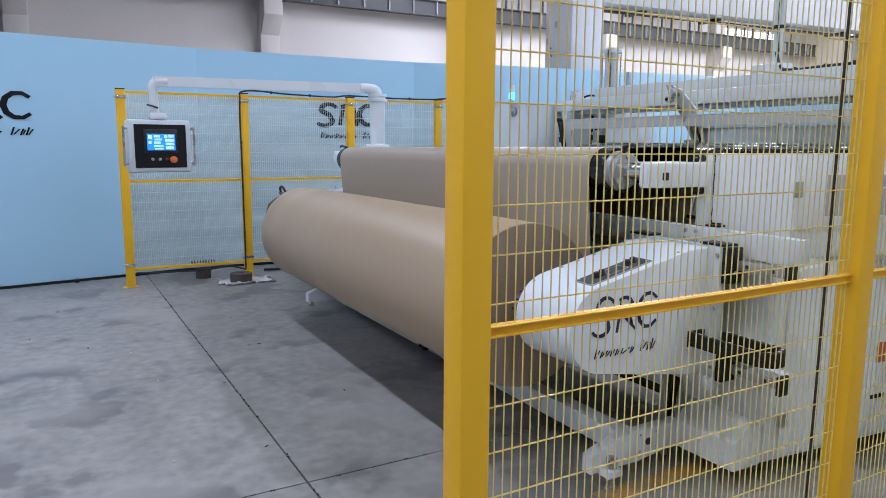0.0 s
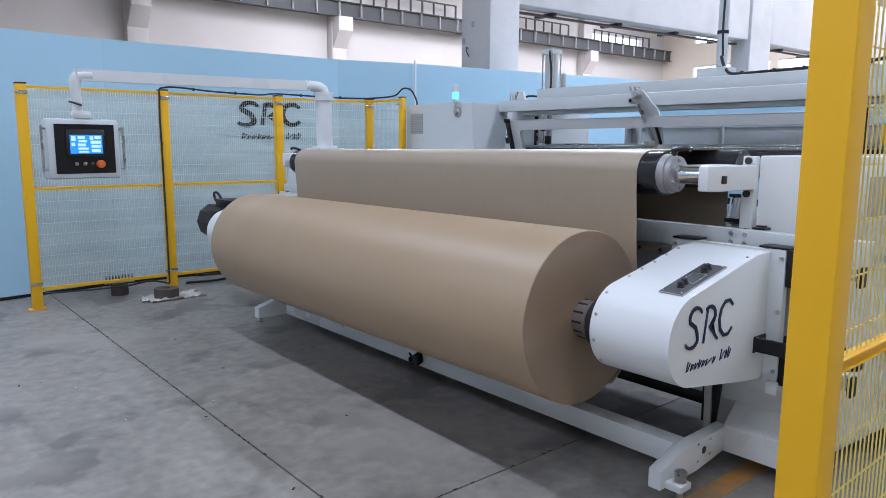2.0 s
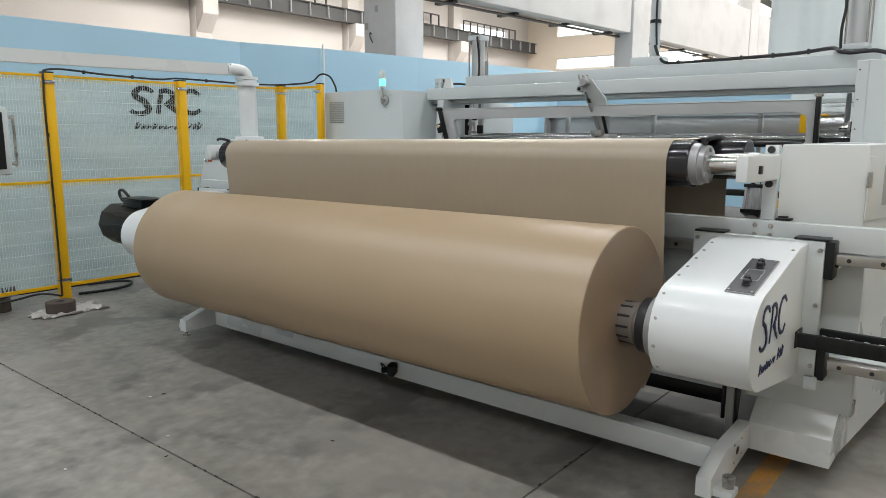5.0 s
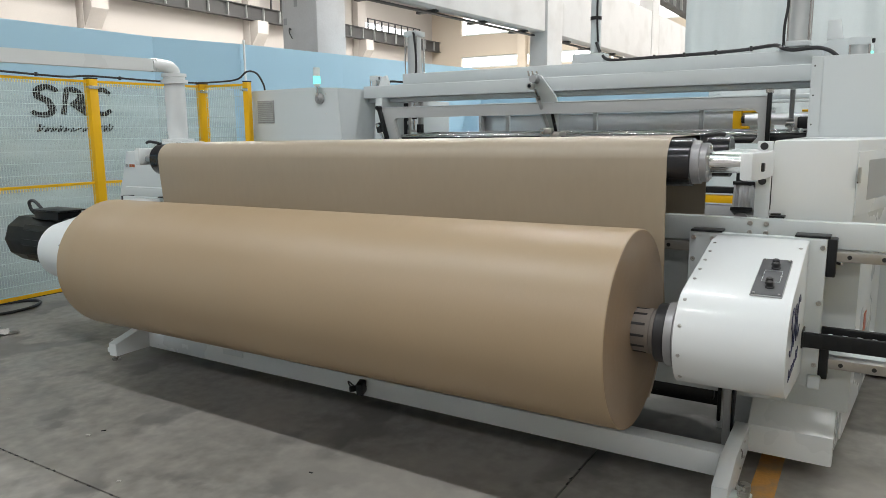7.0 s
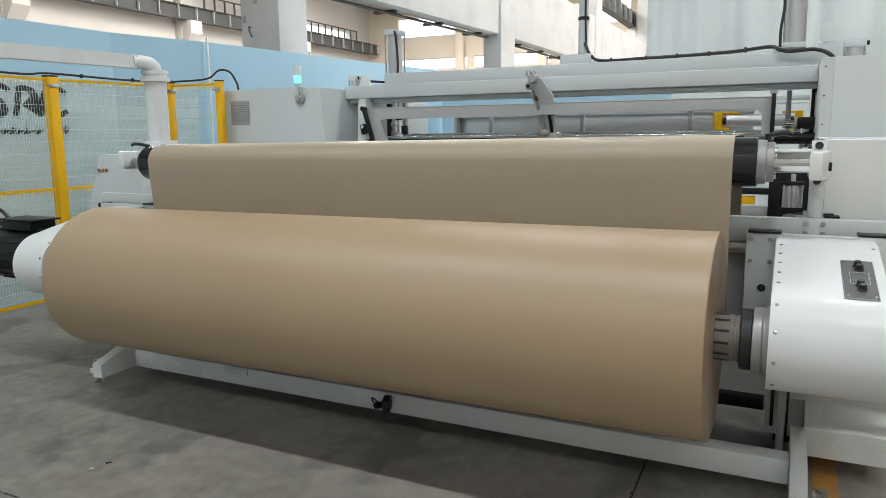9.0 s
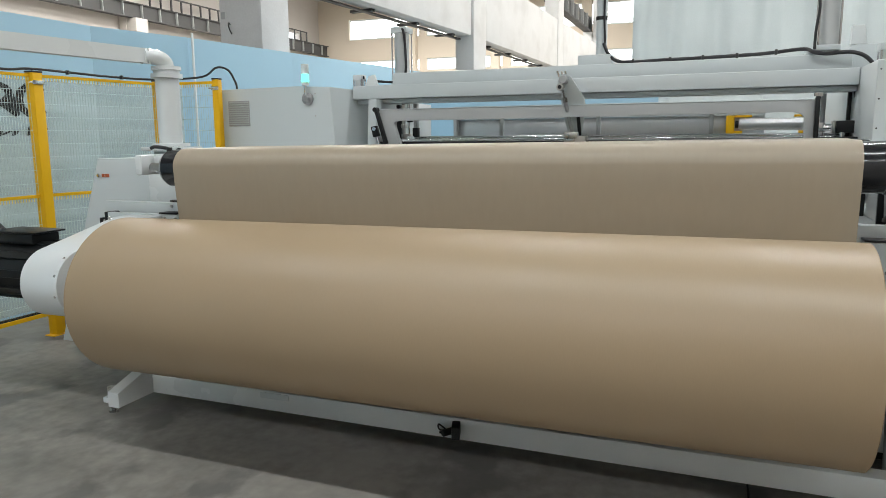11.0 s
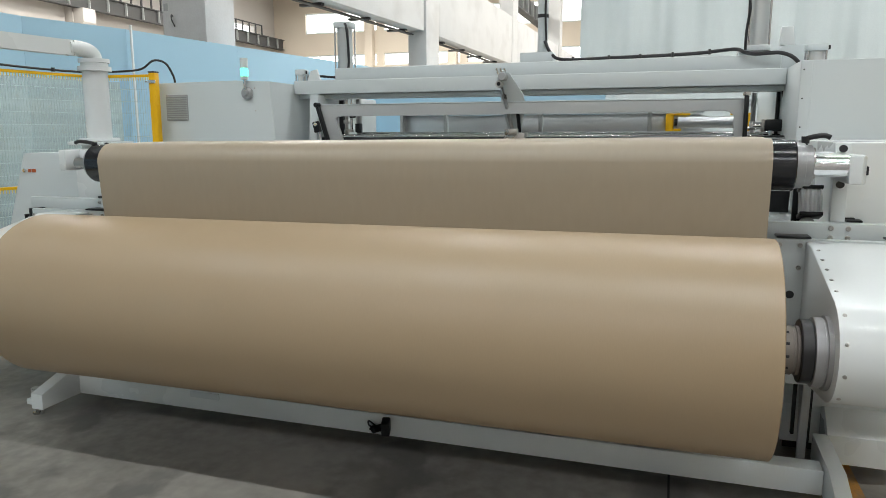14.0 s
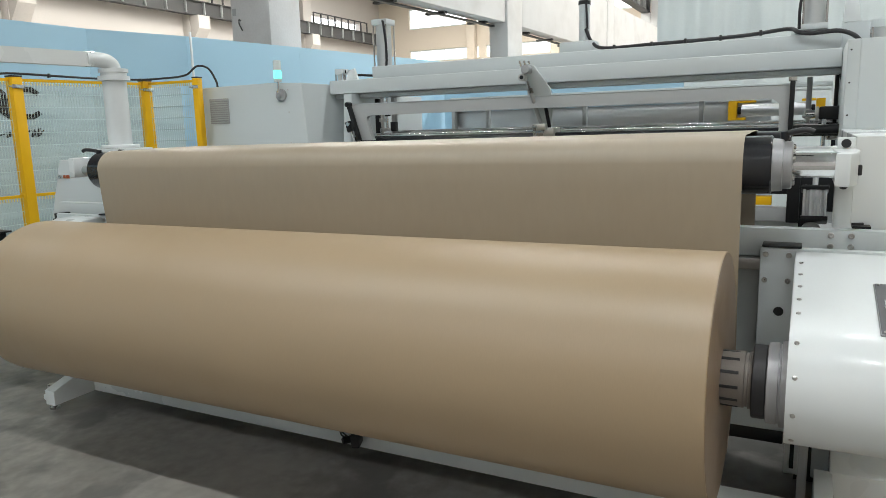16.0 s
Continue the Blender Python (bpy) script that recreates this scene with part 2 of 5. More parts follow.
def lathe(bm, centre, axis, prof, seg=32):
    """Rings of (along, radius) round an axis."""
    q = Vector(axis).to_track_quat("Z", "Y").to_matrix().to_4x4()
    m = Matrix.Translation(centre) @ q
    last = None
    for h, r in prof:
        ring = [bm.verts.new(m @ Vector((r * math.cos(2 * math.pi * i / seg), r * math.sin(2 * math.pi * i / seg), h))) for i in range(seg)]
        if last:
            for i in range(seg):
                bm.faces.new((last[i], last[(i + 1) % seg], ring[(i + 1) % seg], ring[i]))
        else:
            bm.faces.new(list(reversed(ring)))
        last = ring
    bm.faces.new(last)
    return bm


def prism(bm, prof, axis, a0, a1, bev=0.0, seg=2):
    """A closed outline pushed along an axis: 'x' takes (y, z), 'y' takes (x, z), 'z' takes (x, y)."""
    def put(u, v, a):
        return {"x": (a, u, v), "y": (u, a, v), "z": (u, v, a)}[axis]
    lo = [bm.verts.new(put(u, v, a0)) for u, v in prof]
    hi = [bm.verts.new(put(u, v, a1)) for u, v in prof]
    n = len(prof)
    fs = [bm.faces.new(lo), bm.faces.new(list(reversed(hi)))]
    for i in range(n):
        fs.append(bm.faces.new((lo[i], hi[i], hi[(i + 1) % n], lo[(i + 1) % n])))
    if bev:
        es = [e for f in fs[:2] for e in f.edges]
        bmesh.ops.bevel(bm, geom=es, offset=bev, segments=seg, affect="EDGES", profile=0.5)
    return bm


def smooth_path(pts, n=6):
    pts = [Vector(p) for p in pts]
    out = []
    for i in range(len(pts) - 1):
        p0, p1, p2, p3 = pts[max(i - 1, 0)], pts[i], pts[i + 1], pts[min(i + 2, len(pts) - 1)]
        for k in range(n):
            t = k / n
            out.append(0.5 * (2 * p1 + (p2 - p0) * t + (2 * p0 - 5 * p1 + 4 * p2 - p3) * t * t + (3 * p1 - p0 - 3 * p2 + p3) * t ** 3))
    return out + [pts[-1]]


def tube(bm, pts, r, seg=10):
    seg = max(seg, 16)
    pts = [Vector(p) for p in pts]
    last = None
    side = None
    for i, p in enumerate(pts):
        d = (pts[min(i + 1, len(pts) - 1)] - pts[max(i - 1, 0)]).normalized()
        if side is None:
            side = d.orthogonal().normalized()
        side = (side - d * side.dot(d)).normalized()
        up = d.cross(side)
        ring = [bm.verts.new(p + r * (math.cos(2 * math.pi * k / seg) * side + math.sin(2 * math.pi * k / seg) * up)) for k in range(seg)]
        if last:
            for k in range(seg):
                bm.faces.new((last[k], last[(k + 1) % seg], ring[(k + 1) % seg], ring[k]))
        else:
            bm.faces.new(list(reversed(ring)))
        last = ring
    bm.faces.new(last)
    return bm


def fluted(bm, p0, p1, r, n=14):
    """A round barrel with shallow grooves along it."""
    p0, p1 = Vector(p0), Vector(p1)
    m = Matrix.Translation(p0) @ (p1 - p0).to_track_quat("Z", "Y").to_matrix().to_4x4()
    ring = [(r * (1 - 0.10 * (0.5 + 0.5 * math.cos(n * a))) * math.cos(a), r * (1 - 0.10 * (0.5 + 0.5 * math.cos(n * a))) * math.sin(a)) for a in [2 * math.pi * k / 90 for k in range(90)]]
    prism(bm, ring, "z", 0, (p1 - p0).length)
    bm.transform(m)
    return bm


def bolts(parent, places, axis, r=0.009, h=0.008, material=None):
    """Socket-head screws at places, standing proud along axis."""
    me = finish("screw", lathe(B(), (0, 0, 0), axis, [(-0.004, r), (h * 0.7, r), (h, r * 0.8), (h, r * 0.45), (h * 0.4, r * 0.42)], 10), material or STEEL)
    for p in places:
        at(part("screw", me, None, parent), *p)

# ---- the hall ----
HX0, HX1, HY0, HY1, HZ = -12.0, 42.0, -12.0, 28.7, 10.5


def wall(name, x0, x1, y0, y1, holes, along, material, label):
    """A wall 0.3 m thick with window openings (u0, u1, z0, z1) cut through it."""
    bm = B()
    u0, u1 = (x0, x1) if along == "x" else (y0, y1)
    us = sorted({u0, u1, *[h[0] for h in holes], *[h[1] for h in holes]})
    zs = sorted({0.0, HZ, *[h[2] for h in holes], *[h[3] for h in holes]})
    for a, b in zip(us, us[1:]):
        for c, d in zip(zs, zs[1:]):
            if any(h[0] <= a and b <= h[1] and h[2] <= c and d <= h[3] for h in holes):
                continue
            if along == "x":
                box(bm, a, b, y0, y1, c, d)
            else:
                box(bm, x0, x1, a, b, c, d)
    return solo(name, bm, material, label, "wall", kind="structure")


slabs_x, slabs_y = [HX0, -4.6, 1.0, 6.6, 12.2, 17.8, 23.4, 29.0, 34.6, HX1], [HY0, -7.9, -2.4, 3.105, 8.72, 14.3, 19.9, 25.5, HY1]
floor = solo("floor", box(B(), HX0 - 0.3, HX1 + 0.3, HY0 - 0.3, HY1 + 0.3, -0.2, -0.012), JOINT, "grey power-floated concrete hall floor with straight saw-cut joints", "floor", kind="structure")

end_windows = []
for a in (-11.0, -5.5, 0.0, 5.5, 11.0, 16.5, 22.0):
    end_windows += [(a - 0.6, a + 4.4, 7.85, 9.15), (a - 0.6, a + 4.4, 5.75, 6.5)]
wall("wall_east", HX1, HX1 + 0.3, HY0, HY1 + 0.3, end_windows, "y", BEIGE, "beige rendered far end wall of the hall with window bands")
wall("wall_north", HX0, HX1, HY1, HY1 + 0.3, [(34.1, 39.6, 7.58, 8.14)], "x", GREYWALL, "off-white rendered long hall wall behind the blue panels")
wall("wall_south", HX0, HX1, HY0 - 0.3, HY0, [], "x", GREYWALL, "off-white rendered hall wall")
wall("wall_west", HX0 - 0.3, HX0, HY0 - 0.3, HY1 + 0.3, [], "y", GREYWALL, "off-white rendered end wall of the hall")
bm = B()
box(bm, HX0 - 0.3, HX1 + 0.3, HY0 - 0.3, HY1 + 0.3, HZ, HZ + 0.2)
for a in range(9):
    box(bm, HX0, HX1, HY0 + 2 + a * 4.6, HY0 + 2.25 + a * 4.6, HZ - 0.35, HZ - 0.004)
solo("ceiling", bm, ROOF, "grey sheet roof on purlins over the hall", "ceiling", kind="structure")

# bright sky outside the window bands
for name, p in (("backdrop", (HX1 + 1.2, HX1 + 1.25, HY0, HY1, 2, 13)), ("backdrop", (HX0, HX1, HY1 + 1.2, HY1 + 1.25, 6, 13))):
    solo(name, box(B(), *p), DAY, "bright overcast sky outside the hall windows", "sky", kind="structure")

# glazing bars of the end windows
for i, (a, b, c, d) in enumerate(end_windows):
    w = solo("window_%d" % (i + 1), box(box(B(), HX1 + 0.1, HX1 + 0.16, a, b, c, c + 0.08), HX1 + 0.1, HX1 + 0.16, a, b, d - 0.08, d), LIGHTGREY, "white-framed industrial window, overexposed by daylight", "window", kind="structure")
    for k in range(3):
        part("mullion", box(B(), HX1 + 0.1, HX1 + 0.16, a + k * (b - a) / 2 - 0.02, a + k * (b - a) / 2 + 0.02, c + 0.08, d - 0.08), LIGHTGREY, w)

# pilasters with corbels along the long wall and the far wall
def pilaster(x, y, along):
    e = thing("pilaster", (x, y, 0), "off-white concrete wall pilaster with a corbel", "pilaster", "hall pilasters", "structure")
    if along == "x":
        part("shaft", box(B(), x, x + 0.75, y - 0.45, y - 0.003, 0, HZ - 0.36, 0.02), GREYWALL, e)
        part("corbel", prism(B(), [(y - 0.453, 5.6), (y - 1.0, 6.3), (y - 1.0, 6.88), (y - 0.453, 6.88)], "x", x + 0.02, x + 0.73, 0.01), GREYWALL, e)
    else:
        part("shaft", box(B(), x - 0.45, x - 0.003, y, y + 0.55, 0, HZ - 0.36, 0.02), BEIGE, e)


for a in (-9.3, -0.8, 7.7, 16.2, 24.7, 33.2):
    pilaster(a, HY1, "x")
for a in (-6.0, -0.5, 5.0, 10.5, 16.0, 21.5):
    pilaster(HX1, a, "y")

# dark crane girder on the corbels, with its railing
girder = thing("crane_girder", (-11, HY1 - 0.8, 6.9), "dark painted steel crane girder with stiffeners and a railing", "girder", "", "structure")
part("web_plate", box(box(box(B(), -11, 41.8, HY1 - 0.72, HY1 - 0.68, 6.93, 7.5), -11, 41.8, HY1 - 0.85, HY1 - 0.5, 6.885, 6.93), -11, 41.8, HY1 - 0.85, HY1 - 0.5, 7.5, 7.54), GIRDER, girder)
st = finish("stiffener", box(B(), -0.02, 0.02, -0.11, 0, 0, 0.57), MIDGREY)
for k in range(47):
    at(part("stiffener", st, None, girder), -10.5 + k * 1.12, HY1 - 0.725, 6.93)
rail = thing("railing", (20, HY1 - 0.5, 7.54), "dark steel railing above the crane girder", "railing", "", "structure")
st = finish("baluster", box(B(), -0.035, 0.035, -0.035, 0.035, 0, 0.60), GIRDER)
for a in (0.6, 9.1, 17.6, 26.1, 34.0):
    part("top_rail", box(B(), a, a + 5.64, HY1 - 0.57, HY1 - 0.50, 8.14, 8.20), GIRDER, rail)
    for k in range(9):
        at(part("baluster", st, None, rail), a + 0.04 + k * 0.695, HY1 - 0.535, 7.54)


# free-standing columns in a row, carrying a concrete beam
def column(x0, x1, y0, y1, top, label):
    e = thing("column", ((x0 + x1) / 2, (y0 + y1) / 2, 0), label, "column", "hall columns", "structure")
    part("shaft", box(B(), x0, x1, y0, y1, 0, top, 0.025), COLUMN, e)
    return e


c1 = column(6.98, 7.6, 8.68, 9.32, HZ - 0.36, "whitewashed concrete hall column with chipped faces")
part("hook", tube(B(), smooth_path([(6.97, 9.13, 2.83), (6.92, 9.13, 2.9), (6.93, 9.14, 2.96), (6.97, 9.15, 2.95)]), 0.008, 6), GIRDER, c1)
for z, y in ((3.02, 9.25), (3.25, 9.05)):
    part("chip", box(B(), 6.974, 6.979, y - 0.03, y + 0.035, z, z + 0.09, 0.002, 1), MIDGREY, c1, "chipped patch of bare concrete")
column(13.8, 14.65, 8.2, 8.62, HZ - 0.36, "white painted concrete hall column")
column(21.45, 22.24, 8.06, 8.5, HZ - 0.36, "white painted concrete hall column")
c4 = column(29.4, 30.1, 7.85, 8.35, HZ - 0.36, "white painted concrete hall column with a corbel")
part("corbel", prism(B(), [(8.353, 5.0), (8.75, 5.35), (8.75, 5.75), (8.353, 5.75)], "x", 29.45, 30.05, 0.02), COLUMN, c4)
gb = thing("crane_girder", (26, 8.6, 5.76), "dark painted steel crane girder on the column corbels", "girder", "", "structure")
part("web_plate", box(box(B(), 22.3, 30.0, 8.55, 8.6, 5.80, 6.4), 22.3, 30.0, 8.42, 8.73, 5.755, 5.80), GIRDER, gb)
for k in range(8):
    part("stiffener", box(B(), 22.8 + k, 22.85 + k, 8.45, 8.549, 5.80, 6.4), MIDGREY, gb)
beam = thing("runway_beam", (11, 8.5, 3.62), "white painted concrete beam between the hall columns", "beam", "", "structure")
for (ax, ay), (bx, by) in (((7.61, 8.72), (13.79, 8.25)), ((14.66, 8.22), (21.44, 8.08)), ((22.25, 8.06), (29.39, 7.9)), ((30.11, 7.88), (41.9, 7.6))):
    L, ang = math.hypot(bx - ax, by - ay), math.degrees(math.atan2(by - ay, bx - ax))
    at(part("beam_span", box(B(), 0, L, 0, 0.36, 3.62, 5.05, 0.02), COLUMN, beam), ax, ay, 0, 0, 0, ang)
    at(part("cable_tray", box(B(), 0, L, 0.24, 0.34, 3.55, 3.575, 0.004), GIRDER, beam, "dark cable tray under the beam"), ax, ay, 0, 0, 0, ang)
    for k in range(4):
        at(part("tray_bracket", box(B(), 0.9 + k * 1.6, 1.0 + k * 1.6, 0.20, 0.62, 3.577, 3.618), GIRDER, beam), ax, ay, 0, 0, 0, ang)
column(13.2, 13.6, -6.0, -5.5, HZ - 0.36, "white painted concrete hall column")

# white plastic sheet hung behind the machine
bm = B()
rows = 9
prev = None
for k in range(181):
    y = 4.56 - k * 0.065
    xo = 10.3 + 0.05 * math.sin(k * 0.62) + 0.04 * math.sin(k * 0.23 + 1) + 0.025 * math.sin(k * 1.31)
    colv = [bm.verts.new((xo + 0.03 * math.sin(j * 1.7 + k * 0.11), y + 0.01 * math.sin(j * 2.1 + k), j * 0.95)) for j in range(rows)]
    if prev:
        for j in range(rows - 1):
            bm.faces.new((prev[j], colv[j], colv[j + 1], prev[j + 1]))
    prev = colv
geom = bmesh.ops.solidify(bm, geom=bm.faces[:], thickness=0.004)
curtain = solo("plastic_curtain", bm, CURTAIN, "white translucent plastic sheet hanging in folds behind the machine", "curtain", angle=80)
solo("curtain_pipe", rod(B(), (10.3, 4.75, 7.62), (10.3, -7.4, 7.62), 0.04), LIGHTGREY, "grey steel pipe that holds the plastic sheet", "pipe")

# pale blue partition panels, standing in a bent row
bends = [(-6.2, 7.2), (-3.0, 7.98), (-0.92, 8.51), (1.67, 8.86), (4.43, 8.78), (5.40, 8.50), (7.0, 8.27), (9.0, 7.98), (12.0, 7.55), (15.0, 7.1)]
partition = thing("partition", (2, 8.8, 0), "pale blue smooth partition panels in a bent row", "partition", "", "structure")
for (ax, ay), (bx, by) in zip(bends, bends[1:]):
    L, ang = math.hypot(bx - ax, by - ay), math.degrees(math.atan2(by - ay, bx - ax))
    top = 2.56
    at(part("panel", box(B(), 0.0004, L - 0.0004, 0, 0.04, 0.03, top), BLUE, partition), ax, ay, 0, 0, 0, ang)
    # added haze layer just in front of the panel, only where the fence stands
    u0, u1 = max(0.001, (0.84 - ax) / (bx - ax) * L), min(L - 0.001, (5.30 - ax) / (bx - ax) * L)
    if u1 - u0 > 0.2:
        at(part("protective_film", box(B(), u0, u1, -0.0022, -0.0006, 0.05, 2.03), HAZE, partition, "added pale cloudy layer that stands in for haze over the blue panels"), ax, ay, 0, 0, 0, ang)
    at(part("floor_channel", box(B(), 0.002, L - 0.002, -0.012, 0.052, 0.0, 0.028), BLACKPAINT, partition, "dark floor channel"), ax, ay, 0, 0, 0, ang)
part("panel", box(B(), 10.0, 10.04, 4.14, 7.78, 0.03, 2.3), BLUE, partition)
solo("partition_pole", box(B(), 5.39, 5.41, 8.425, 8.445, 0, 2.6, 0.003), WHITE, "slim white post in front of the blue panels", "post")

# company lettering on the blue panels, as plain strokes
def sign(p0, ang, s, sz, label, material, name="wall_sign", bold=1.0):
    """A big three-stroke mark over a row of small bars, s wide, on a face that runs along ang."""
    e = thing(name, p0, label, "sign")
    base = pose(*p0, 0, 0, ang)

    def slab(pts, w, k):
        bm = B()
        w = w * bold
        one, two = [], []
        for i, (u, v) in enumerate(pts):
            a, b = pts[max(i - 1, 0)], pts[min(i + 1, len(pts) - 1)]
            f = i / (len(pts) - 1)
            n = Vector((-(b[1] - a[1]), b[0] - a[0])).normalized() * w * 0.5 * (0.6 + 0.6 * math.sin(math.pi * (0.1 + 0.8 * f)))
            one.append(((u + n.x) * s, (v + n.y) * sz))
            two.append(((u - n.x) * s, (v - n.y) * sz))
        prism(bm, one + two[::-1], "y", -0.003, -0.0005)
        bm.transform(base)
        part(k, bm, material, e)

    arc = lambda cx, cz, rx, rz, a0, a1: [(cx + rx * math.cos(radians(a0 + (a1 - a0) * i / 8)), cz + rz * math.sin(radians(a0 + (a1 - a0) * i / 8))) for i in range(9)]
    slab(arc(0.20, 0.62, 0.12, 0.10, 20, 200) + [(0.2, 0.52), (0.24, 0.44)] + arc(0.13, 0.40, 0.12, 0.08, 20, -160), 0.062, "mark_stroke")
    slab([(0.37, 0.33), (0.43, 0.70)], 0.066, "mark_stroke")
    slab(arc(0.47, 0.60, 0.12, 0.10, 130, -90) + [(0.66, 0.33)], 0.062, "mark_stroke")
    slab(arc(0.84, 0.53, 0.16, 0.19, 40, 320), 0.062, "mark_stroke")
    for a, b, h in ((0.06, 0.12, 0.11), (0.14, 0.19, 0.07), (0.21, 0.27, 0.07), (0.29, 0.34, 0.09), (0.36, 0.42, 0.07), (0.44, 0.56, 0.07), (0.58, 0.63, 0.07), (0.74, 0.82, 0.12), (0.84, 0.88, 0.10), (0.90, 0.96, 0.12)):
        slab([(a, 0.08), (a + 0.035, 0.08 + h)], 0.026, "word_bar")
        slab([(a + 0.025, 0.09), (b + 0.015, 0.10 + h * 0.6)], 0.02, "word_bar")
    return e


def on_panel(i, f):
    (ax, ay), (bx, by) = bends[i], bends[i + 1]
    return ax + (bx - ax) * f, ay + (by - ay) * f, math.degrees(math.atan2(by - ay, bx - ax))


sx, sy, sa = on_panel(3, 0.508)
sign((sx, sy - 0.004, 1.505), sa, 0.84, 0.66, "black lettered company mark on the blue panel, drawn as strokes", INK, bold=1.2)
sx, sy, sa = on_panel(2, 0.039)
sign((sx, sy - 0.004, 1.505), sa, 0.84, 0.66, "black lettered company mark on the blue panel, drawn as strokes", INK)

# ---- safety fences ----
WV = finish("wire", rod(B(), (0, 0, 0), (0, 0, 0.92), 0.0017, seg=6), WIRE)
WEND = finish("wire_end", box(B(), -0.0032, 0.0032, -0.002, 0.002, 0, 0.027), WIRE)
WVG = finish("wire", rod(B(), (0, 0, 0), (0, 0, 0.86), 0.0015, seg=6), GREYWIRE)


def fence_post(x, y, ang, near=False, w=0.084, z=2.03):
    e = thing("fence_post", (x, y, 0), "yellow powder-coated square fence post with a black cap", "post", "safety fence posts")
    m = pose(x, y, 0, 0, 0, ang)
    h = w / 2
    part("tube", box(B(), -h, h, -h, h, 0.008, z - 0.012, 0.006, 2, m), YELLOW, e)
    part("cap", box(B(), -h - 0.002, h + 0.002, -h - 0.002, h + 0.002, z - 0.012, z, 0.003, 2, m), BLACK, e, "black plastic cap")
    part("base_plate", box(B(), -0.075, 0.075, -0.05, 0.05, 0, 0.008, 0.002, 1, m), YELLOW, e)
    for zz in (1.93, 0.22):
        part("clip", box(B(), -h - 0.006, h + 0.006, -h - 0.008, -h - 0.0005, zz, zz + 0.03, 0.003, 2, m), CHROME, e, "bright metal panel clip")
        part("bolt", rod(B(), m @ Vector((-h - 0.03, -h - 0.004, zz + 0.015)), m @ Vector((-h - 0.004, -h - 0.004, zz + 0.015)), 0.006, seg=8), STEEL, e)
    return e


def fence_panel(p, q, near):
    """A two-tier wire panel between two posts: flat rails and thin upright and cross wires."""
    (ax, ay), (bx, by) = p, q
    L, ang = math.hypot(bx - ax, by - ay), math.degrees(math.atan2(by - ay, bx - ax))
    a, b = (0.036, L - 0.036) if near else (0.044, L - 0.044)
    m = pose(ax, ay, 0, 0, 0, ang)
    e = thing("mesh_fence", (ax, ay, 0), "yellow wire mesh safety fence panel with flat rails" if near else "pale wire mesh safety fence panel with yellow rails", "fence", "safety fence panels")
    for zz, hh in ((1.985, 0.022), (1.127, 0.026) if near else (1.085, 0.024), (0.165, 0.03)):
        part("rail", box(B(), a, b, -0.008, 0.008, zz, zz + hh, 0.002, 1, m), YELLOW, e)
        if near and 1.0 < zz < 1.5:
            for zl in (zz + 0.001, zz + hh - 0.005):
                part("rail_lip", box(B(), a, b, -0.016, -0.0082, zl, zl + 0.004, 0.001, 1, m), YELLOW, e)
    if not near and L > 0.8:
        for z0, z1 in ((0.20, 1.08), (1.115, 1.98)):
            part("clear_sheet", box(B(), a, b, 0.010, 0.013, z0, z1, 0, 1, m), SHEET, e, "cloudy clear plastic sheet")
    n = int((b - a) / 0.0229)
    if not near:
        for k in range(0, n + 1):
            for zz in (1.058, 1.958):
                part("wire_end", WEND, None, e).matrix_basis = m @ pose(a + 0.008 + k * (b - a - 0.016) / n, -0.006, zz)
    for tier in (0.215, 1.125):
        for k in range(n + 1):
            w = part("wire", WV if near else WVG, None, e)
            w.matrix_basis = m @ pose(a + 0.008 + k * (b - a - 0.016) / n, -0.003, tier)
        me = finish("cross_wire", rod(B(), (a, 0.0015, 0), (b, 0.0015, 0), 0.0019 if near else 0.002, seg=6), WIRE if near else GREYWIRE)
        for k in range(8):
            w = part("cross_wire", me, None, e)
            w.matrix_basis = m @ pose(0, 0, tier + 0.068 + k * 0.0992)
    return e


PA, PB, PC, PD, PE = (0.775, 8.11), (2.0, 8.11), (3.24, 8.11), (4.315, 7.92), (4.36, 7.33)
for pt, ang, w in ((PA, 0, 0.084), (PB, 0, 0.084), (PC, 0, 0.084), (PD, -10, 0.084), (PE, -86, 0.06)):
    fence_post(*pt, ang, False, w)
for p, q in ((PA, PB), (PB, PC), (PC, PD), (PD, PE)):
    fence_panel(p, q, False)
PN1, PN2, PN3 = (0.765, 1.365), (2.075, 1.375), (3.385, 1.385)
for pt in (PN1, PN2, PN3):
    fence_post(*pt, 0.5, True, 0.07)
for p, q in ((PN1, PN2), (PN2, PN3)):
    fence_panel(p, q, True)
solo("fence_cable", tube(B(), [(2.022, 1.425, 0.02), (2.022, 1.425, 0.9), (2.022, 1.425, 1.6), (2.022, 1.425, 2.0)], 0.006, 8), BLACK, "black cable tied up the fence post", "cable")

# black cable along the top of the far fence and down a post
pts = smooth_path([(1.955, 8.06, 0.10), (1.955, 8.06, 0.6), (1.95, 8.06, 1.3), (1.95, 8.06, 1.92), (2.02, 8.07, 2.05), (2.5, 8.09, 2.035), (3.0, 8.10, 2.025), (3.24, 8.10, 2.045), (3.8, 8.0, 2.03), (4.2, 7.93, 2.03), (4.33, 7.7, 2.035), (4.35, 7.45, 2.05), (4.38, 7.34, 2.12), (4.43, 7.26, 2.10), (4.47, 7.22, 2.0), (4.475, 7.21, 1.942)], 8)
cab = solo("fence_cable", tube(B(), pts, 0.009, 8), BLACK, "black cable tied along the top of the far fence", "cable")
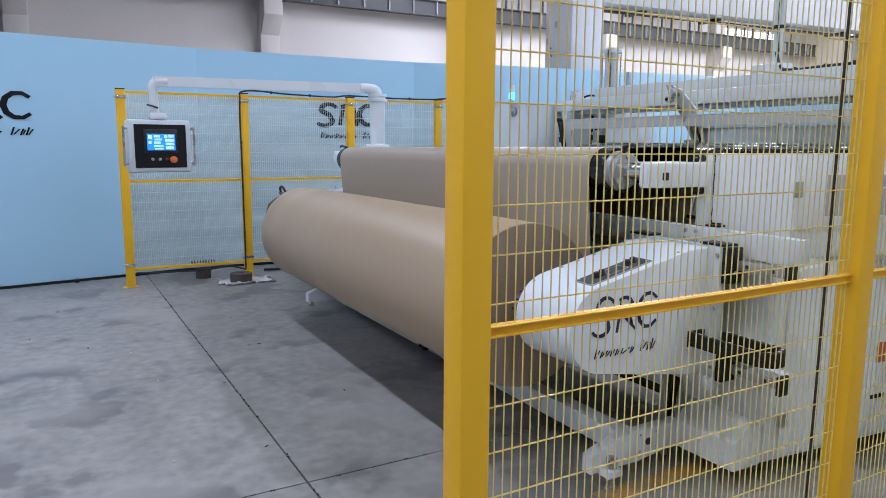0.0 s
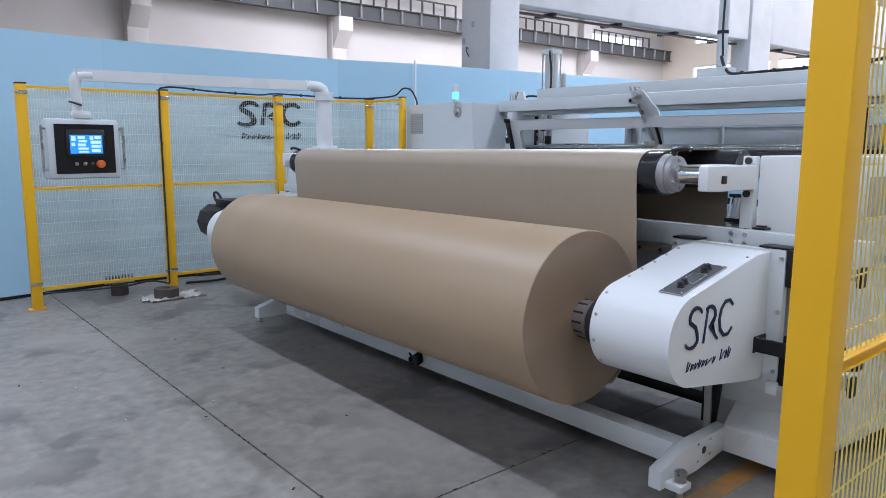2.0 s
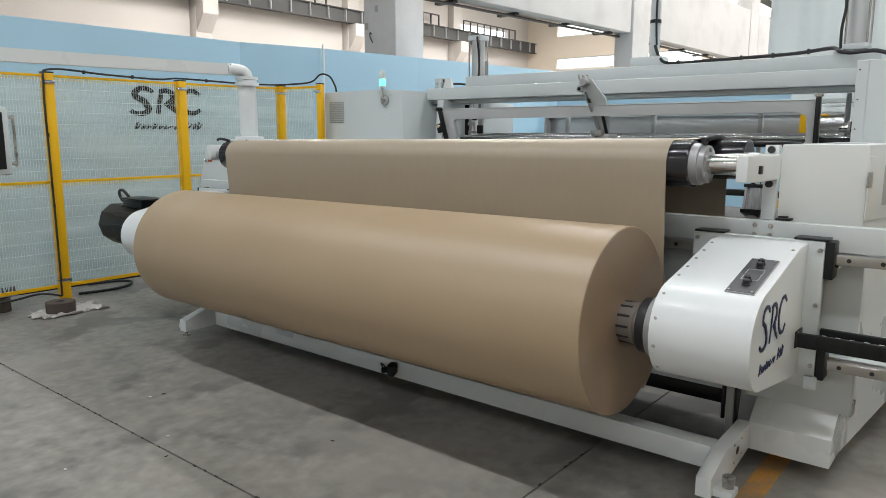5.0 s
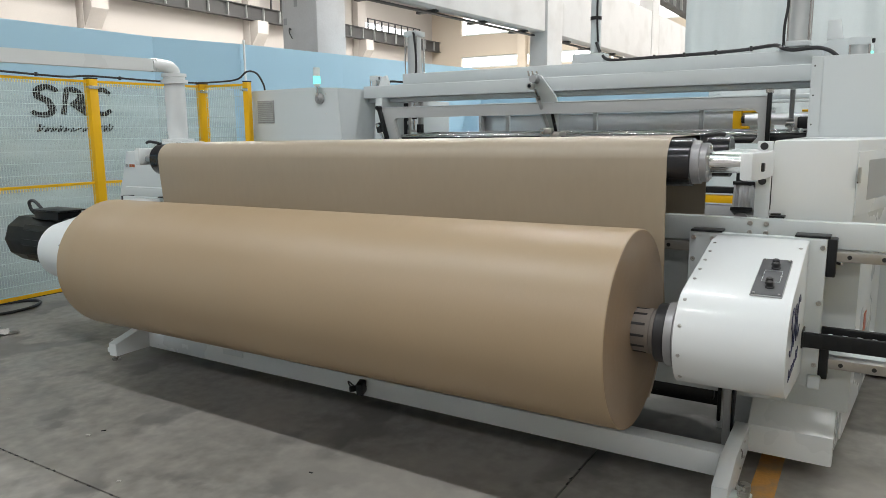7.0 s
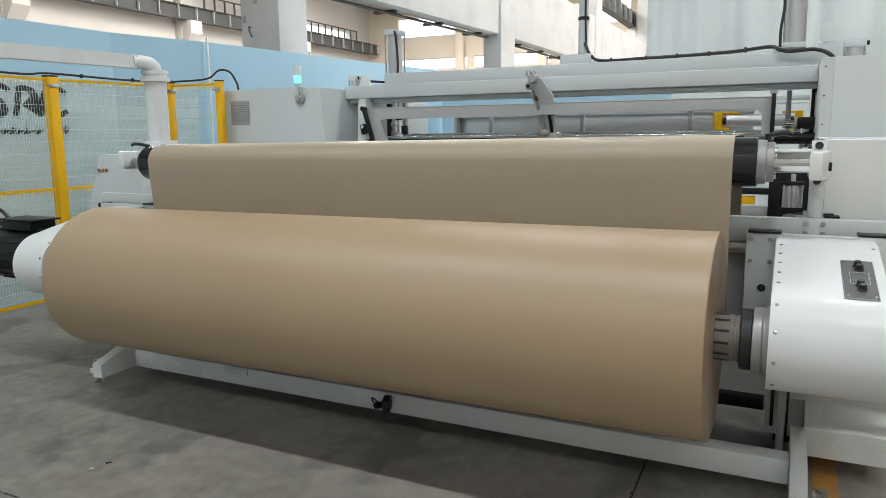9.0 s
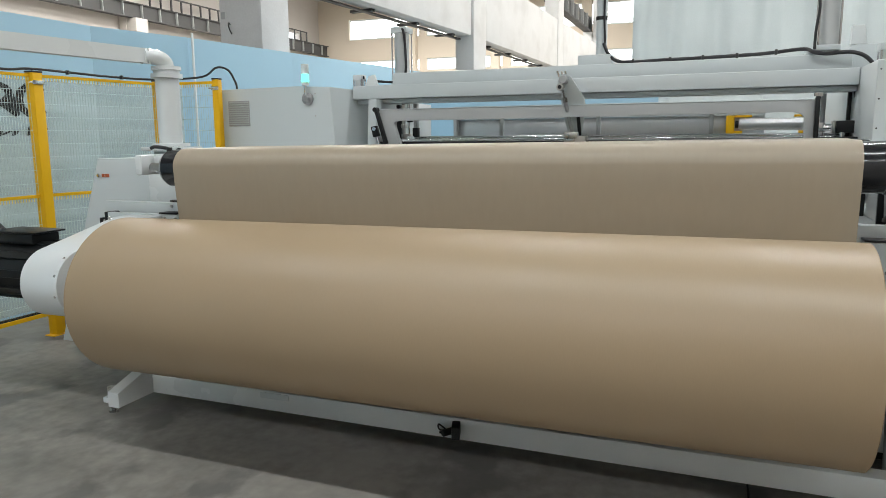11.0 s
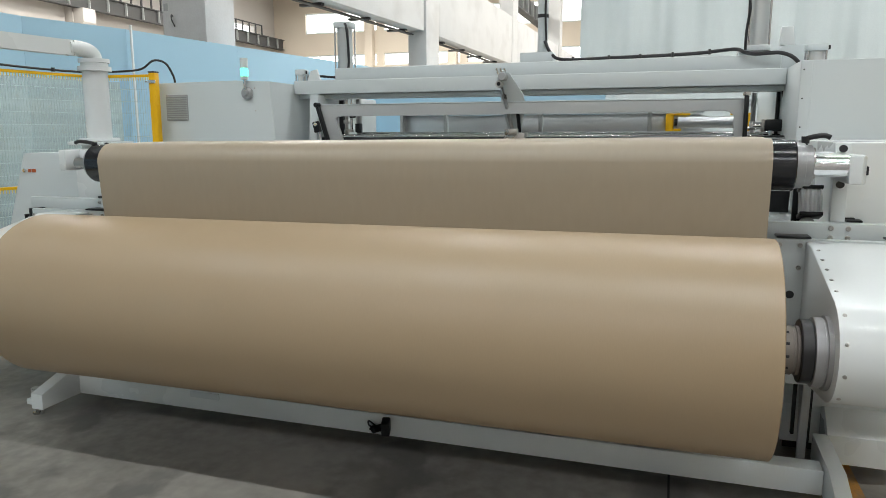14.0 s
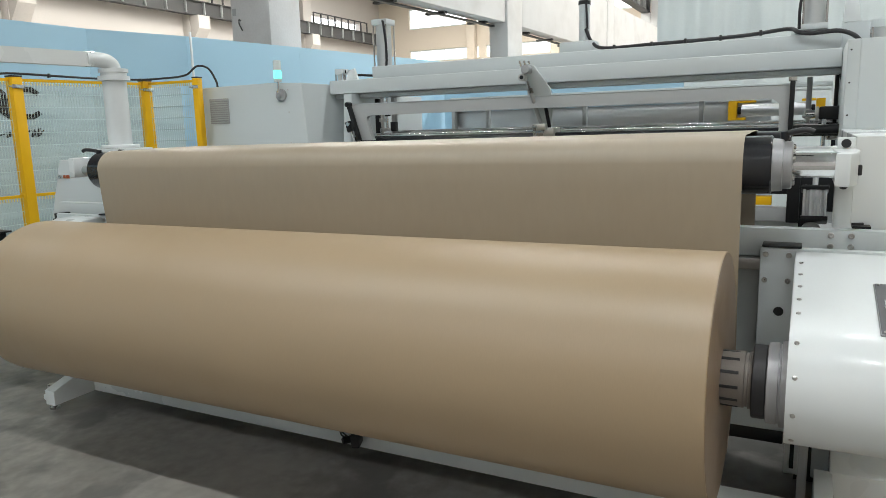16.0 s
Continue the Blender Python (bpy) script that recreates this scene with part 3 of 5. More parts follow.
for x, y, z in ((2.3, 8.083, 2.043), (2.75, 8.095, 2.03), (3.5, 8.06, 2.038), (1.952, 8.06, 0.9), (1.952, 8.06, 1.5), (3.95, 7.97, 2.03)):
    part("cable_tie", box(B(), x - 0.008, x + 0.008, y - 0.014, y + 0.014, z - 0.016, z + 0.016, 0.003), BLACK, cab)
solo("floor_cable", tube(B(), smooth_path([(1.95, 8.06, 0.10), (1.75, 8.0, 0.16), (1.5, 7.99, 0.14), (1.1, 7.98, 0.15), (0.82, 8.0, 0.16)], 6), 0.009, 8), BLACK, "black cable along the bottom rail of the fence", "cable")
solo("hose", tube(B(), smooth_path([(2.25, 8.42, 0.014), (2.5, 8.37, 0.014), (2.72, 8.42, 0.014), (2.83, 8.55, 0.02), (2.76, 8.72, 0.014), (2.5, 8.78, 0.014)], 6), 0.013, 8), BLACK, "loose black hose end lying on the floor", "hose")

solo("floor_bracket", box(box(B(), 0.27, 0.31, 8.60, 8.72, 0.0, 0.035, 0.004), 0.27, 0.31, 8.70, 8.735, 0.035, 0.06, 0.003), BLACKPAINT, "small black bracket at the foot of the blue panel", "bracket")
bm = B()
for k in range(16):
    cx, cy = random.uniform(-0.6, 1.75), random.uniform(3.2, 7.3)
    s_ = random.uniform(0.003, 0.010)
    box(bm, -s_, s_, -s_ * 0.6, s_ * 0.6, 0.0, s_ * 0.5, 0, 1, pose(cx, cy, 0.0, 0, 0, random.uniform(0, 180)))
solo("floor_crumbs", bm, RAG, "small pale crumbs and paper chips on the concrete", "litter", kind="stuff")
bm = B()
for k in range(60):
    cy = random.uniform(1.5, 8.4)
    box(bm, -0.004, 0.004, -0.012, 0.012, 0.0, 0.0008, 0, 1, pose(1.0 + random.uniform(-0.006, 0.006), cy, 0.0, 0, 0, random.uniform(-12, 12)))
for k in range(24):
    box(bm, -0.012, 0.012, -0.004, 0.004, 0.0, 0.0008, 0, 1, pose(random.uniform(-0.5, 2.3), 3.105 + random.uniform(-0.006, 0.006), 0.0, 0, 0, random.uniform(-12, 12)))
solo("joint_chips", bm, JOINT, "dark chipped edges along the saw-cut floor joints", "floor wear", kind="stuff")
bm = B()
for k in range(13):
    cx, cy = random.uniform(-0.8, 1.8), random.uniform(2.6, 7.4)
    s_ = random.uniform(0.005, 0.014)
    box(bm, -s_, s_, -s_ * 0.35, s_ * 0.35, 0.0, s_ * 0.25, 0, 1, pose(cx, cy, 0.0, 0, 0, random.uniform(0, 180)))
solo("floor_dirt", bm, BLACKPAINT, "dark grit and scraps on the concrete", "litter", kind="stuff")

# bits on the floor by the far fence
e = thing("paper_core_bin", (1.54, 8.30, 0), "dark cardboard core with a row of bristles on top", "core")
part("core", lathe(B(), (1.54, 8.30, 0), (0, 0, 1), [(0, 0.082), (0.12, 0.082), (0.12, 0.066), (0.02, 0.066)], 24), CARD, e)
part("plate", box(B(), 1.40, 1.68, 8.27, 8.33, 0.122, 0.135, 0.003), MIDGREY, e)
for k in range(9):
    part("bristle", box(B(), 1.415 + k * 0.03, 1.428 + k * 0.03, 8.29, 8.31, 0.136, 0.20, 0.003), CARD, e)
solo("cardboard_core", lathe(B(), (1.85, 7.85, 0.014), (0, 0, 1), [(0, 0.115), (0.085, 0.115), (0.088, 0.112), (0.088, 0.035), (0.05, 0.03)], 32), CARD, "short dark cardboard roll core lying on a rag", "core")
bm = B()
bmesh.ops.create_grid(bm, x_segments=34, y_segments=20, size=0.5)
for v in bm.verts:
    r = 1 + 0.45 * noise.noise(Vector((math.atan2(v.co.y, v.co.x) * 2.2, 2, 0)))
    v.co = Vector((1.88 + v.co.x * 0.54 * r, 7.84 + v.co.y * 0.30 * r, 0.006 + 0.045 * abs(noise.noise(v.co * 9)) * max(0.0, min(1, v.co.length * 5 - 1))))
bmesh.ops.solidify(bm, geom=bm.faces[:], thickness=0.004)
solo("rag", bm, RAG, "crumpled dirty white rag under the core on the floor", "rag", angle=70)
solo("floor_tape", box(B(), 2.05, 2.95, 2.315, 2.415, 0.0, 0.0025, 0.001, 1, pose(0, 0, 0)), TAPE, "worn orange tape strip stuck on the concrete", "tape")

# ---- control panel on its swing arm ----
arm = thing("control_panel", (2.89, 6.54, 1.475), "grey operator panel with a touch screen on a white swing arm", "control panel")
part("flange", lathe(B(), (2.89, 6.54, 1.472), (0, 0, 1), [(0, 0.115), (0.018, 0.115), (0.02, 0.11), (0.02, 0.075)], 32), WHITE, arm)
part("pole", lathe(B(), (2.89, 6.54, 1.49), (0, 0, 1), [(0, 0.072), (0.40, 0.072), (0.403, 0.095), (0.43, 0.095), (0.432, 0.078), (0.45, 0.078), (0.452, 0.088), (0.475, 0.088), (0.477, 0.06)], 32), WHITE, arm)
part("elbow", tube(B(), smooth_path([(2.89, 6.54, 1.955), (2.885, 6.54, 1.985), (2.85, 6.545, 2.01), (2.78, 6.557, 2.018), (2.72, 6.566, 2.018)], 6), 0.046, 16), WHITE, arm)
d = Vector((0.935 - 2.74, 6.83 - 6.565, 0))
ang = math.degrees(math.atan2(d.y, d.x))
part("boom", box(B(), 0, d.length, -0.031, 0.031, -0.031, 0.031, 0.012, 2, pose(2.74, 6.565, 2.016, 0, 0, ang)), WHITE, arm)
part("elbow", tube(B(), smooth_path([(1.04, 6.815, 2.015), (0.965, 6.826, 2.012), (0.925, 6.832, 1.985), (0.92, 6.835, 1.945)], 6), 0.041, 16), WHITE, arm)
part("drop_tube", rod(B(), (0.92, 6.835, 1.98), (0.93, 6.84, 1.75), 0.038), WHITE, arm)
part("clamp", box(B(), 0.88, 1.02, 6.80, 6.88, 1.69, 1.752, 0.02, 2), WHITE, arm)
part("clamp_lever", tube(B(), [(0.95, 6.80, 1.79), (0.92, 6.79, 1.80), (0.86, 6.78, 1.815)], 0.008, 8), BLACK, arm, "black clamping lever")
hm = pose(0.95, 6.84, 1.465, 0, 0, 4)
part("housing", box(B(), -0.26, 0.26, -0.05, 0.10, -0.225, 0.225, 0.025, 2, hm), LIGHTGREY, arm)
part("front_plate", box(B(), -0.21, 0.215, -0.056, -0.051, -0.185, 0.185, 0.003, 1, hm), BLACKPAINT, arm, "black front plate")
scr = part("screen_frame", box(B(), -0.135, 0.14, -0.066, -0.0565, -0.055, 0.145, 0.005, 2, hm), BLACK, arm)
part("screen", box(B(), -0.11, 0.12, -0.0685, -0.0665, -0.035, 0.105, 0.001, 1, hm), SCREENBLUE, scr, "lit blue and white touch screen")
for u0, u1, v0, v1 in ((-0.10, -0.07, 0.06, 0.095), (-0.10, -0.075, 0.02, 0.045), (-0.055, -0.005, 0.075, 0.095), (-0.05, 0.01, 0.05, 0.065), (-0.055, 0.0, 0.02, 0.04), (-0.055, 0.02, -0.005, 0.01), (-0.05, 0.02, -0.028, -0.015), (0.03, 0.055, 0.07, 0.095), (0.065, 0.11, 0.075, 0.098), (0.035, 0.11, 0.04, 0.062), (0.04, 0.11, 0.01, 0.03), (0.04, 0.105, -0.025, -0.002)):
    part("screen_field", box(B(), u0, u1, -0.0705, -0.0688, v0, v1, 0.0005, 1, hm), SCREENWHITE, scr)
part("stop_button", lathe(B(), hm @ Vector((0.10, -0.057, -0.115)), hm.to_3x3() @ Vector((0, -1, 0)), [(0, 0.03), (0.012, 0.03), (0.013, 0.018), (0.022, 0.018), (0.024, 0.03), (0.034, 0.028), (0.037, 0.02)], 20), REDBTN, arm, "orange emergency stop button")
for u in (-0.07, -0.01, 0.045):
    part("switch", lathe(B(), hm @ Vector((u, -0.057, -0.112)), hm.to_3x3() @ Vector((0, -1, 0)), [(0, 0.014), (0.008, 0.014), (0.01, 0.009), (0.02, 0.009)], 14), STEEL if u < 0.04 else CARD, arm)
for u in (-0.29, 0.29):
    s = 1 if u > 0 else -1
    part("grip", tube(B(), [hm @ Vector(p) for p in ((u - s * 0.03, -0.02, 0.15), (u, -0.03, 0.15), (u, -0.03, 0.17), (u, -0.03, -0.17), (u, -0.03, -0.15), (u - s * 0.03, -0.02, -0.15))], 0.01, 8), STEEL, arm, "bare metal grip bar")

# ---- unwinder: roll, web and guide rollers ----
RX, RZ, RR, RY0, RY1 = 1.983, 0.756, 0.386, 2.80, 6.08


def axis_at(y):
    return Vector((RX + 0.0104 * (y - 4.4), y, RZ - 0.0081 * (y - 4.4)))


RA = (axis_at(RY1) - axis_at(RY0)).normalized()
RL = RY1 - RY0
roll = thing("paper_roll", (RX, 4.4, RZ - RR), "large brown kraft paper roll held between two chucks", "paper roll")
part("wound_paper", lathe(B(), axis_at(RY0), RA, [(0.0, RR - 0.002), (0.001, RR - 0.001), (0.002, RR - 0.0004), (0.003, RR), (RL - 0.007, RR), (RL - 0.003, RR - 0.001), (RL, RR - 0.006)], 160), KRAFT, roll)
bm = B()
rings = []
for k in range(26):
    r = 0.083 + (RR - 0.005 - 0.083) * k / 25
    rings.append((-0.0015 - 0.0012 * (0.5 + 0.5 * noise.noise(Vector((k * 0.9, 3, 1)))), r))
lathe(bm, axis_at(RY0), RA, rings + [(-0.0005, RR - 0.004), (-0.0005, 0.083)], 96)
part("end_face", bm, KRAFT_END, roll, "layered brown paper edges")
part("core", lathe(B(), axis_at(RY0 - 0.004), RA, [(0, 0.078), (0, 0.083), (0.1, 0.083)], 48), CARD, roll)

G1X, G1Z, G2X, G2Z, GR = 2.40, 1.376, 3.02, 1.380, 0.103
LEAN_Z = 0.015  # the guide rollers stand this much higher over their length at the operator side


def gz(y, z):
    return z + LEAN_Z * (4.4 - y) / 1.7


for gx, gzz, name, y0, y1 in ((G1X, G1Z, "guide_roller", 2.705, 6.10), (G2X, G2Z, "guide_roller", 2.66, 6.10)):
    r = thing(name, (gx, 4.4, gzz - GR), "black rubber guide roller with grey collars on a steel shaft", "roller", "guide rollers")
    part("sleeve", lathe(B(), (gx, y0, gz(y0, gzz)), (0, y1 - y0, gz(y1, 0) - gz(y0, 0)), [(0, GR - 0.006), (0.004, GR - 0.003), (y1 - y0 - 0.004, GR - 0.003), (y1 - y0, GR - 0.006)], 64), GLOSSBLACK, r)
    if gx == G1X:
        part("collar", lathe(B(), (gx, y0 - 0.062, gz(y0, gzz)), (0, 1, 0), [(0, 0.075), (0.004, 0.08), (0.028, 0.08), (0.03, 0.088), (0.062, 0.09)], 48), COLLAR, r)
    part("shaft", rod(B(), (gx, y0 - 0.20 if gx == G1X else 2.515, gz(y0, gzz)), (gx, y0 - (0.06 if gx == G1X else 0), gz(y0, gzz)), 0.042 if gx == G1X else 0.034, seg=40), CHROME if gx == G1X else ALU, r)
    part("collar", lathe(B(), (gx, y1, gz(y1, gzz)), (0, 1, 0), [(0, 0.085), (0.02, 0.085), (0.03, 0.075)], 48), COLLAR, r)
    part("shaft", rod(B(), (gx, y1 + 0.02, gz(y1, gzz)), (gx, y1 + 0.14, gz(y1, gzz)), 0.028, seg=24), STEEL, r)
    if gx == G1X:
        bolts(r, [(gx + 0.062 * math.cos(a), y0 - 0.062, gz(y0, gzz) + 0.062 * math.sin(a)) for a in (0.6, 1.7, 2.75, 3.8, 4.9, 5.9)], (0, -1, 0), 0.009, 0.008)
    for yy, s in (((y0 - 0.035, -1), (y1 + 0.015, 1)) if gx == G1X else ()):
        part("clamp_lever", tube(B(), smooth_path([(gx, yy, gz(yy, gzz) + 0.07), (gx - 0.002, yy, gz(yy, gzz) + 0.098), (gx - 0.004, yy + s * 0.015, gz(yy, gzz) + 0.108), (gx - 0.008, yy + s * (0.06 if s < 0 else 0.09), gz(yy, gzz) + 0.116), (gx - 0.008, yy + s * (0.085 if s < 0 else 0.12), gz(yy, gzz) + 0.108)], 4), 0.010, 8), BLACK, r, "black clamping lever")
        part("lever_hub", rod(B(), (gx, yy, gz(yy, gzz) + 0.085), (gx, yy, gz(yy, gzz) + 0.112), 0.014, 0.016, 12), BLACK, r)

# the web: off the back of the roll, up to the first guide, over both and down behind
prof = [(RX + RR * math.cos(a), RZ + RR * math.sin(a)) for a in [radians(-60 + 5 * i) for i in range(14)]]
prof += [(2.335, 0.9), (2.318, 1.1), (2.303, 1.3)]
prof += [(G1X + GR * math.cos(a), G1Z + GR * math.sin(a)) for a in [radians(172 - 8 * i) for i in range(11)]]
prof += [(2.55, G1Z + GR), (2.7, G2Z + GR)]
prof += [(G2X + GR * math.cos(a), G2Z + GR * math.sin(a)) for a in [radians(90 - 9 * i) for i in range(11)]]
prof += [(3.124, 1.2), (3.13, 0.8), (3.14, 0.4), (3.15, 0.12)]
bm = B()
lastv = None
for i, (x, z) in enumerate(prof):
    a, b = prof[max(i - 1, 0)], prof[min(i + 1, len(prof) - 1)]
    n = Vector((-(b[1] - a[1]), 0, b[0] - a[0])).normalized()
    ring = []
    for s in (0.0012, 0.0022):
        for k in range(2):
            y = (2.792, 6.005)[k]
            ring.append(bm.verts.new((x + n.x * s, y, gz(y, z) + n.z * s if z > 1.25 else z + n.z * s)))
    if lastv:
        for p, q in ((0, 1), (1, 3), (3, 2), (2, 0)):
            bm.faces.new((lastv[p], lastv[q], ring[q], ring[p]))
    lastv = ring
web = solo("paper_web", bm, KRAFT_BACK, "brown kraft paper web drawn from the roll over two guide rollers", "paper web", angle=40)

# ---- base frame of the unwinder ----
base = thing("unwinder_base", (2.36, 4.4, 0), "white painted steel base beam with splayed feet", "machine frame")
part("beam", box(B(), 2.33, 2.43, 2.516, 6.29, 0.066, 0.174, 0.006, 2), WHITE, base)
for y0, y1 in ((2.452, 2.515), (6.291, 6.37)):
    s = -1 if y0 < 4 else 1
    part("foot", prism(B(), [(2.08, 0.062), (2.08, 0.145), (2.26, 0.205), (2.62, 0.215), (2.62, 0.10), (2.36, 0.066)], "y", y0, y1, 0.004), WHITE, base)
    yb = y0 - 0.045 if s < 0 else y1 + 0.045
    part("levelling_lug", box(B(), 2.115, 2.20, min(yb, y0 if s < 0 else y1) - 0.03, max(yb, y0 if s < 0 else y1) + 0.03, 0.062, 0.095, 0.006), WHITE, base)
    bolt = part("levelling_bolt", lathe(B(), (2.158, yb, 0.0), (0, 0, 1), [(0, 0.028), (0.012, 0.028), (0.014, 0.013), (0.096, 0.013), (0.098, 0.024), (0.118, 0.024), (0.12, 0.022), (0.122, 0.027), (0.145, 0.027), (0.148, 0.022)], 12), STEEL, base, "bare steel levelling bolt")
    part("hole_rim", rod(B(), (2.42, y0 - 0.001, 0.15), (2.42, y0 + 0.01, 0.15), 0.018, seg=16), BLACK, base, "dark round hole")
    bolts(base, [(2.37, y0 - 0.001, 0.19), (2.47, y0 - 0.001, 0.19), (2.37, y0 - 0.001, 0.11), (2.47, y0 - 0.001, 0.12)], (0, -1, 0), 0.006, 0.003)
part("rear_beam", box(B(), 3.02, 3.08, 2.63, 6.0, 0.118, 0.259, 0.006), BLACKPAINT, base, "black rear tie bar")
part("rear_panel", box(B(), 3.025, 3.05, 2.63, 6.0, 0.26, 0.50, 0.004), MIDGREY, base)
part("label_plate", box(B(), 2.323, 2.3285, 5.36, 5.54, 0.135, 0.168, 0.002), LIGHTGREY, base)

sen = thing("edge_sensor", (2.31, 4.43, 0.11), "small black edge sensor clamped on the base beam", "sensor")
part("body", box(B(), 2.262, 2.327, 4.385, 4.425, 0.095, 0.165, 0.006, 2, Matrix.Translation((2.3, 4.4, 0.13)) @ pose(0, 0, 0, 0, -12, 15) @ Matrix.Translation((-2.3, -4.4, -0.13))), BLACK, sen)
part("lens", rod(B(), (2.262, 4.46, 0.118), (2.31, 4.43, 0.118), 0.017, seg=14, bev=0.003), BLACKPAINT, sen)
part("bracket", box(B(), 2.29, 2.328, 4.42, 4.49, 0.102, 0.112, 0.002), BLACKPAINT, sen)
part("lead", tube(B(), smooth_path([(2.30, 4.46, 0.125), (2.29, 4.49, 0.15), (2.31, 4.50, 0.12), (2.328, 4.49, 0.1)], 5), 0.004, 6), BLACK, sen)


# ---- chuck carriages: white rounded cover on rails ----
def arc2(cx, cz, r, a0, a1, n):
    return [(cx + r * math.cos(radians(a0 + (a1 - a0) * i / n)), cz + r * math.sin(radians(a0 + (a1 - a0) * i / n))) for i in range(n + 1)]


def carriage(mirror):
    """Chuck, cover, back plate, slides and chain; mirrored in y for the drive side."""
    def Y(y):
        return 8.93 - y if mirror else y

    def bx(x0, x1, y0, y1, z0, z1, bev=0.0, seg=2):
        return box(B(), x0, x1, min(Y(y0), Y(y1)), max(Y(y0), Y(y1)), z0, z1, bev, seg)

    s = -1 if mirror else 1
    e = thing("chuck_carriage", (2.5, Y(2.45), 0.47), "white rounded chuck carriage with control plate, sliding on steel rails" if not mirror else "white rounded chuck carriage with a black motor behind the paper roll", "machine carriage", "chuck carriages")
    outline = [(2.52, 1.076), (2.40, 1.074)] + arc2(1.955, 0.785, 0.18, 104, 256, 20) + [(2.32, 0.545), (2.52, 0.515)]
    cov = part("cover", prism(B(), outline, "y", min(Y(2.262 if not mirror else 2.37), Y(2.62)), max(Y(2.262 if not mirror else 2.37), Y(2.62)), 0.006, 3), WHITE, e, angle=30)
    part("back_plate", bx(2.522, 2.562, 2.20, 2.735, 0.462, 1.085, 0.004), LIGHTGREY, e)
    pts = [(x, 0.96 + 0.233 * (x - 1.911), -0.227, 0.974) for x in (2.36, 2.27, 2.18, 2.09, 2.0)]
    pts += [(1.955 + 0.18 * math.cos(radians(a)), 0.785 + 0.18 * math.sin(radians(a)), math.cos(radians(a)), math.sin(radians(a))) for a in (125, 158, 192, 226)]
    for yy in (2.60, 2.282 if not mirror else 2.39):
        for px, pz, dx, dz in pts if yy > 2.5 else pts[:1]:
            part("rivet", lathe(B(), (px, Y(yy), pz), (dx, 0, dz), [(-0.006, 0.007), (0.002, 0.007), (0.004, 0.003)], 10), STEEL, cov)
    bolts(e, [(2.521, Y(a), b) for a in (2.717, 2.640) for b in (1.06, 0.965)] + [(2.521, Y(2.215), b) for b in (1.05, 0.82, 0.56, 0.49)], (-1, 0, 0), 0.010, 0.008)
    part("hole_rim", rod(B(), (2.5205, Y(2.665), 0.85), (2.526, Y(2.665), 0.85), 0.017, seg=16), BLACK, e, "dark round hole")
    # chuck on the roll's axis
    ca = axis_at(Y(2.7))
    RX, RZ = ca.x, ca.z
    ax = (0, -s, 0)
    part("chuck_flange", lathe(B(), (RX, Y(2.605), RZ), (0, s, 0), [(0, 0.128), (0.03, 0.128), (0.032, 0.118), (0.036, 0.118), (0.038, 0.122), (0.066, 0.12), (0.068, 0.112)], 56), COLLAR, e)
    part("chuck_ring", lathe(B(), (RX, Y(2.672), RZ), (0, s, 0), [(0, 0.108), (0.004, 0.111), (0.036, 0.111), (0.04, 0.108), (0.04, 0.09)], 56), BLACK, e)
    ch = part("chuck", lathe(B(), (RX, Y(2.712), RZ), (0, s, 0), [(0, 0.086), (0.01, 0.087), (0.012, 0.082), (0.02, 0.082), (0.022, 0.086), (0.115, 0.082), (0.14, 0.074), (0.15, 0.065)], 48), TAUPE, e)
    for k in range(12):
        a = 2 * math.pi * k / 12
        m = Matrix.Translation((RX, Y(2.775), RZ)) @ Matrix.Rotation(a, 4, "Y")
        part("slot", box(B(), 0.078, 0.0858, -0.026, 0.034, -0.004, 0.004, 0.001, 1, m), BLACK, ch)
    # slide blocks on the two rails
    for zc in (1.01, 0.555):
        for yc in (2.27, 2.66):
            part("slide_block", bx(2.563, 2.64, yc - 0.075, yc + 0.075, zc - 0.045, zc + 0.045, 0.005), BLACKPAINT, e)
    part("wiper", bx(2.53, 2.62, 2.165, 2.20, 0.93, 1.085, 0.005), BLACKPAINT, e)
    part("wiper", bx(2.53, 2.62, 2.165, 2.20, 0.50, 0.66, 0.005), BLACKPAINT, e)
    part("top_guard", bx(2.515, 2.60, 2.60, 2.73, 1.087, 1.096, 0.003), BLACKPAINT, e)
    if not mirror:
        part("top_guard", bx(2.53, 2.62, 2.19, 2.32, 1.087, 1.096, 0.003), BLACKPAINT, e)
    part("grease_nipple", rod(B(), (2.57, Y(2.165), 0.985), (2.55, Y(2.145), 0.985), 0.006, seg=8), CHROME, e)
    part("bumper", bx(2.495, 2.5215, 2.185, 2.235, 0.462, 0.52, 0.008), LIGHTGREY, e)
    if not mirror:
        # control plate on the sloping top
        slope = Matrix.Translation((2.065, 2.347, 0.9975)) @ Matrix.Rotation(radians(-13.1), 4, "Y")
        cp = part("control_plate", box(B(), -0.164, 0.164, -0.052, 0.052, -0.002, 0.004, 0.002, 1, slope), MIDGREY, e, "dark grey control plate with knobs")
        part("plate_face", box(B(), -0.161, 0.161, -0.049, 0.049, 0.0042, 0.006, 0.001, 1, slope), PLATE, cp)
        for u in (-0.095, 0.075):
            for v in (-0.004,):
                for q in (0, 1):
                    part("knob", lathe(B(), slope @ Vector((u + q * 0.032, v + 0.004 * q, 0.006)), slope.to_3x3() @ Vector((0, 0, 1)), [(0, 0.016), (0.004, 0.016), (0.006, 0.013), (0.02, 0.012), (0.022, 0.009)], 16), BLACK, cp)
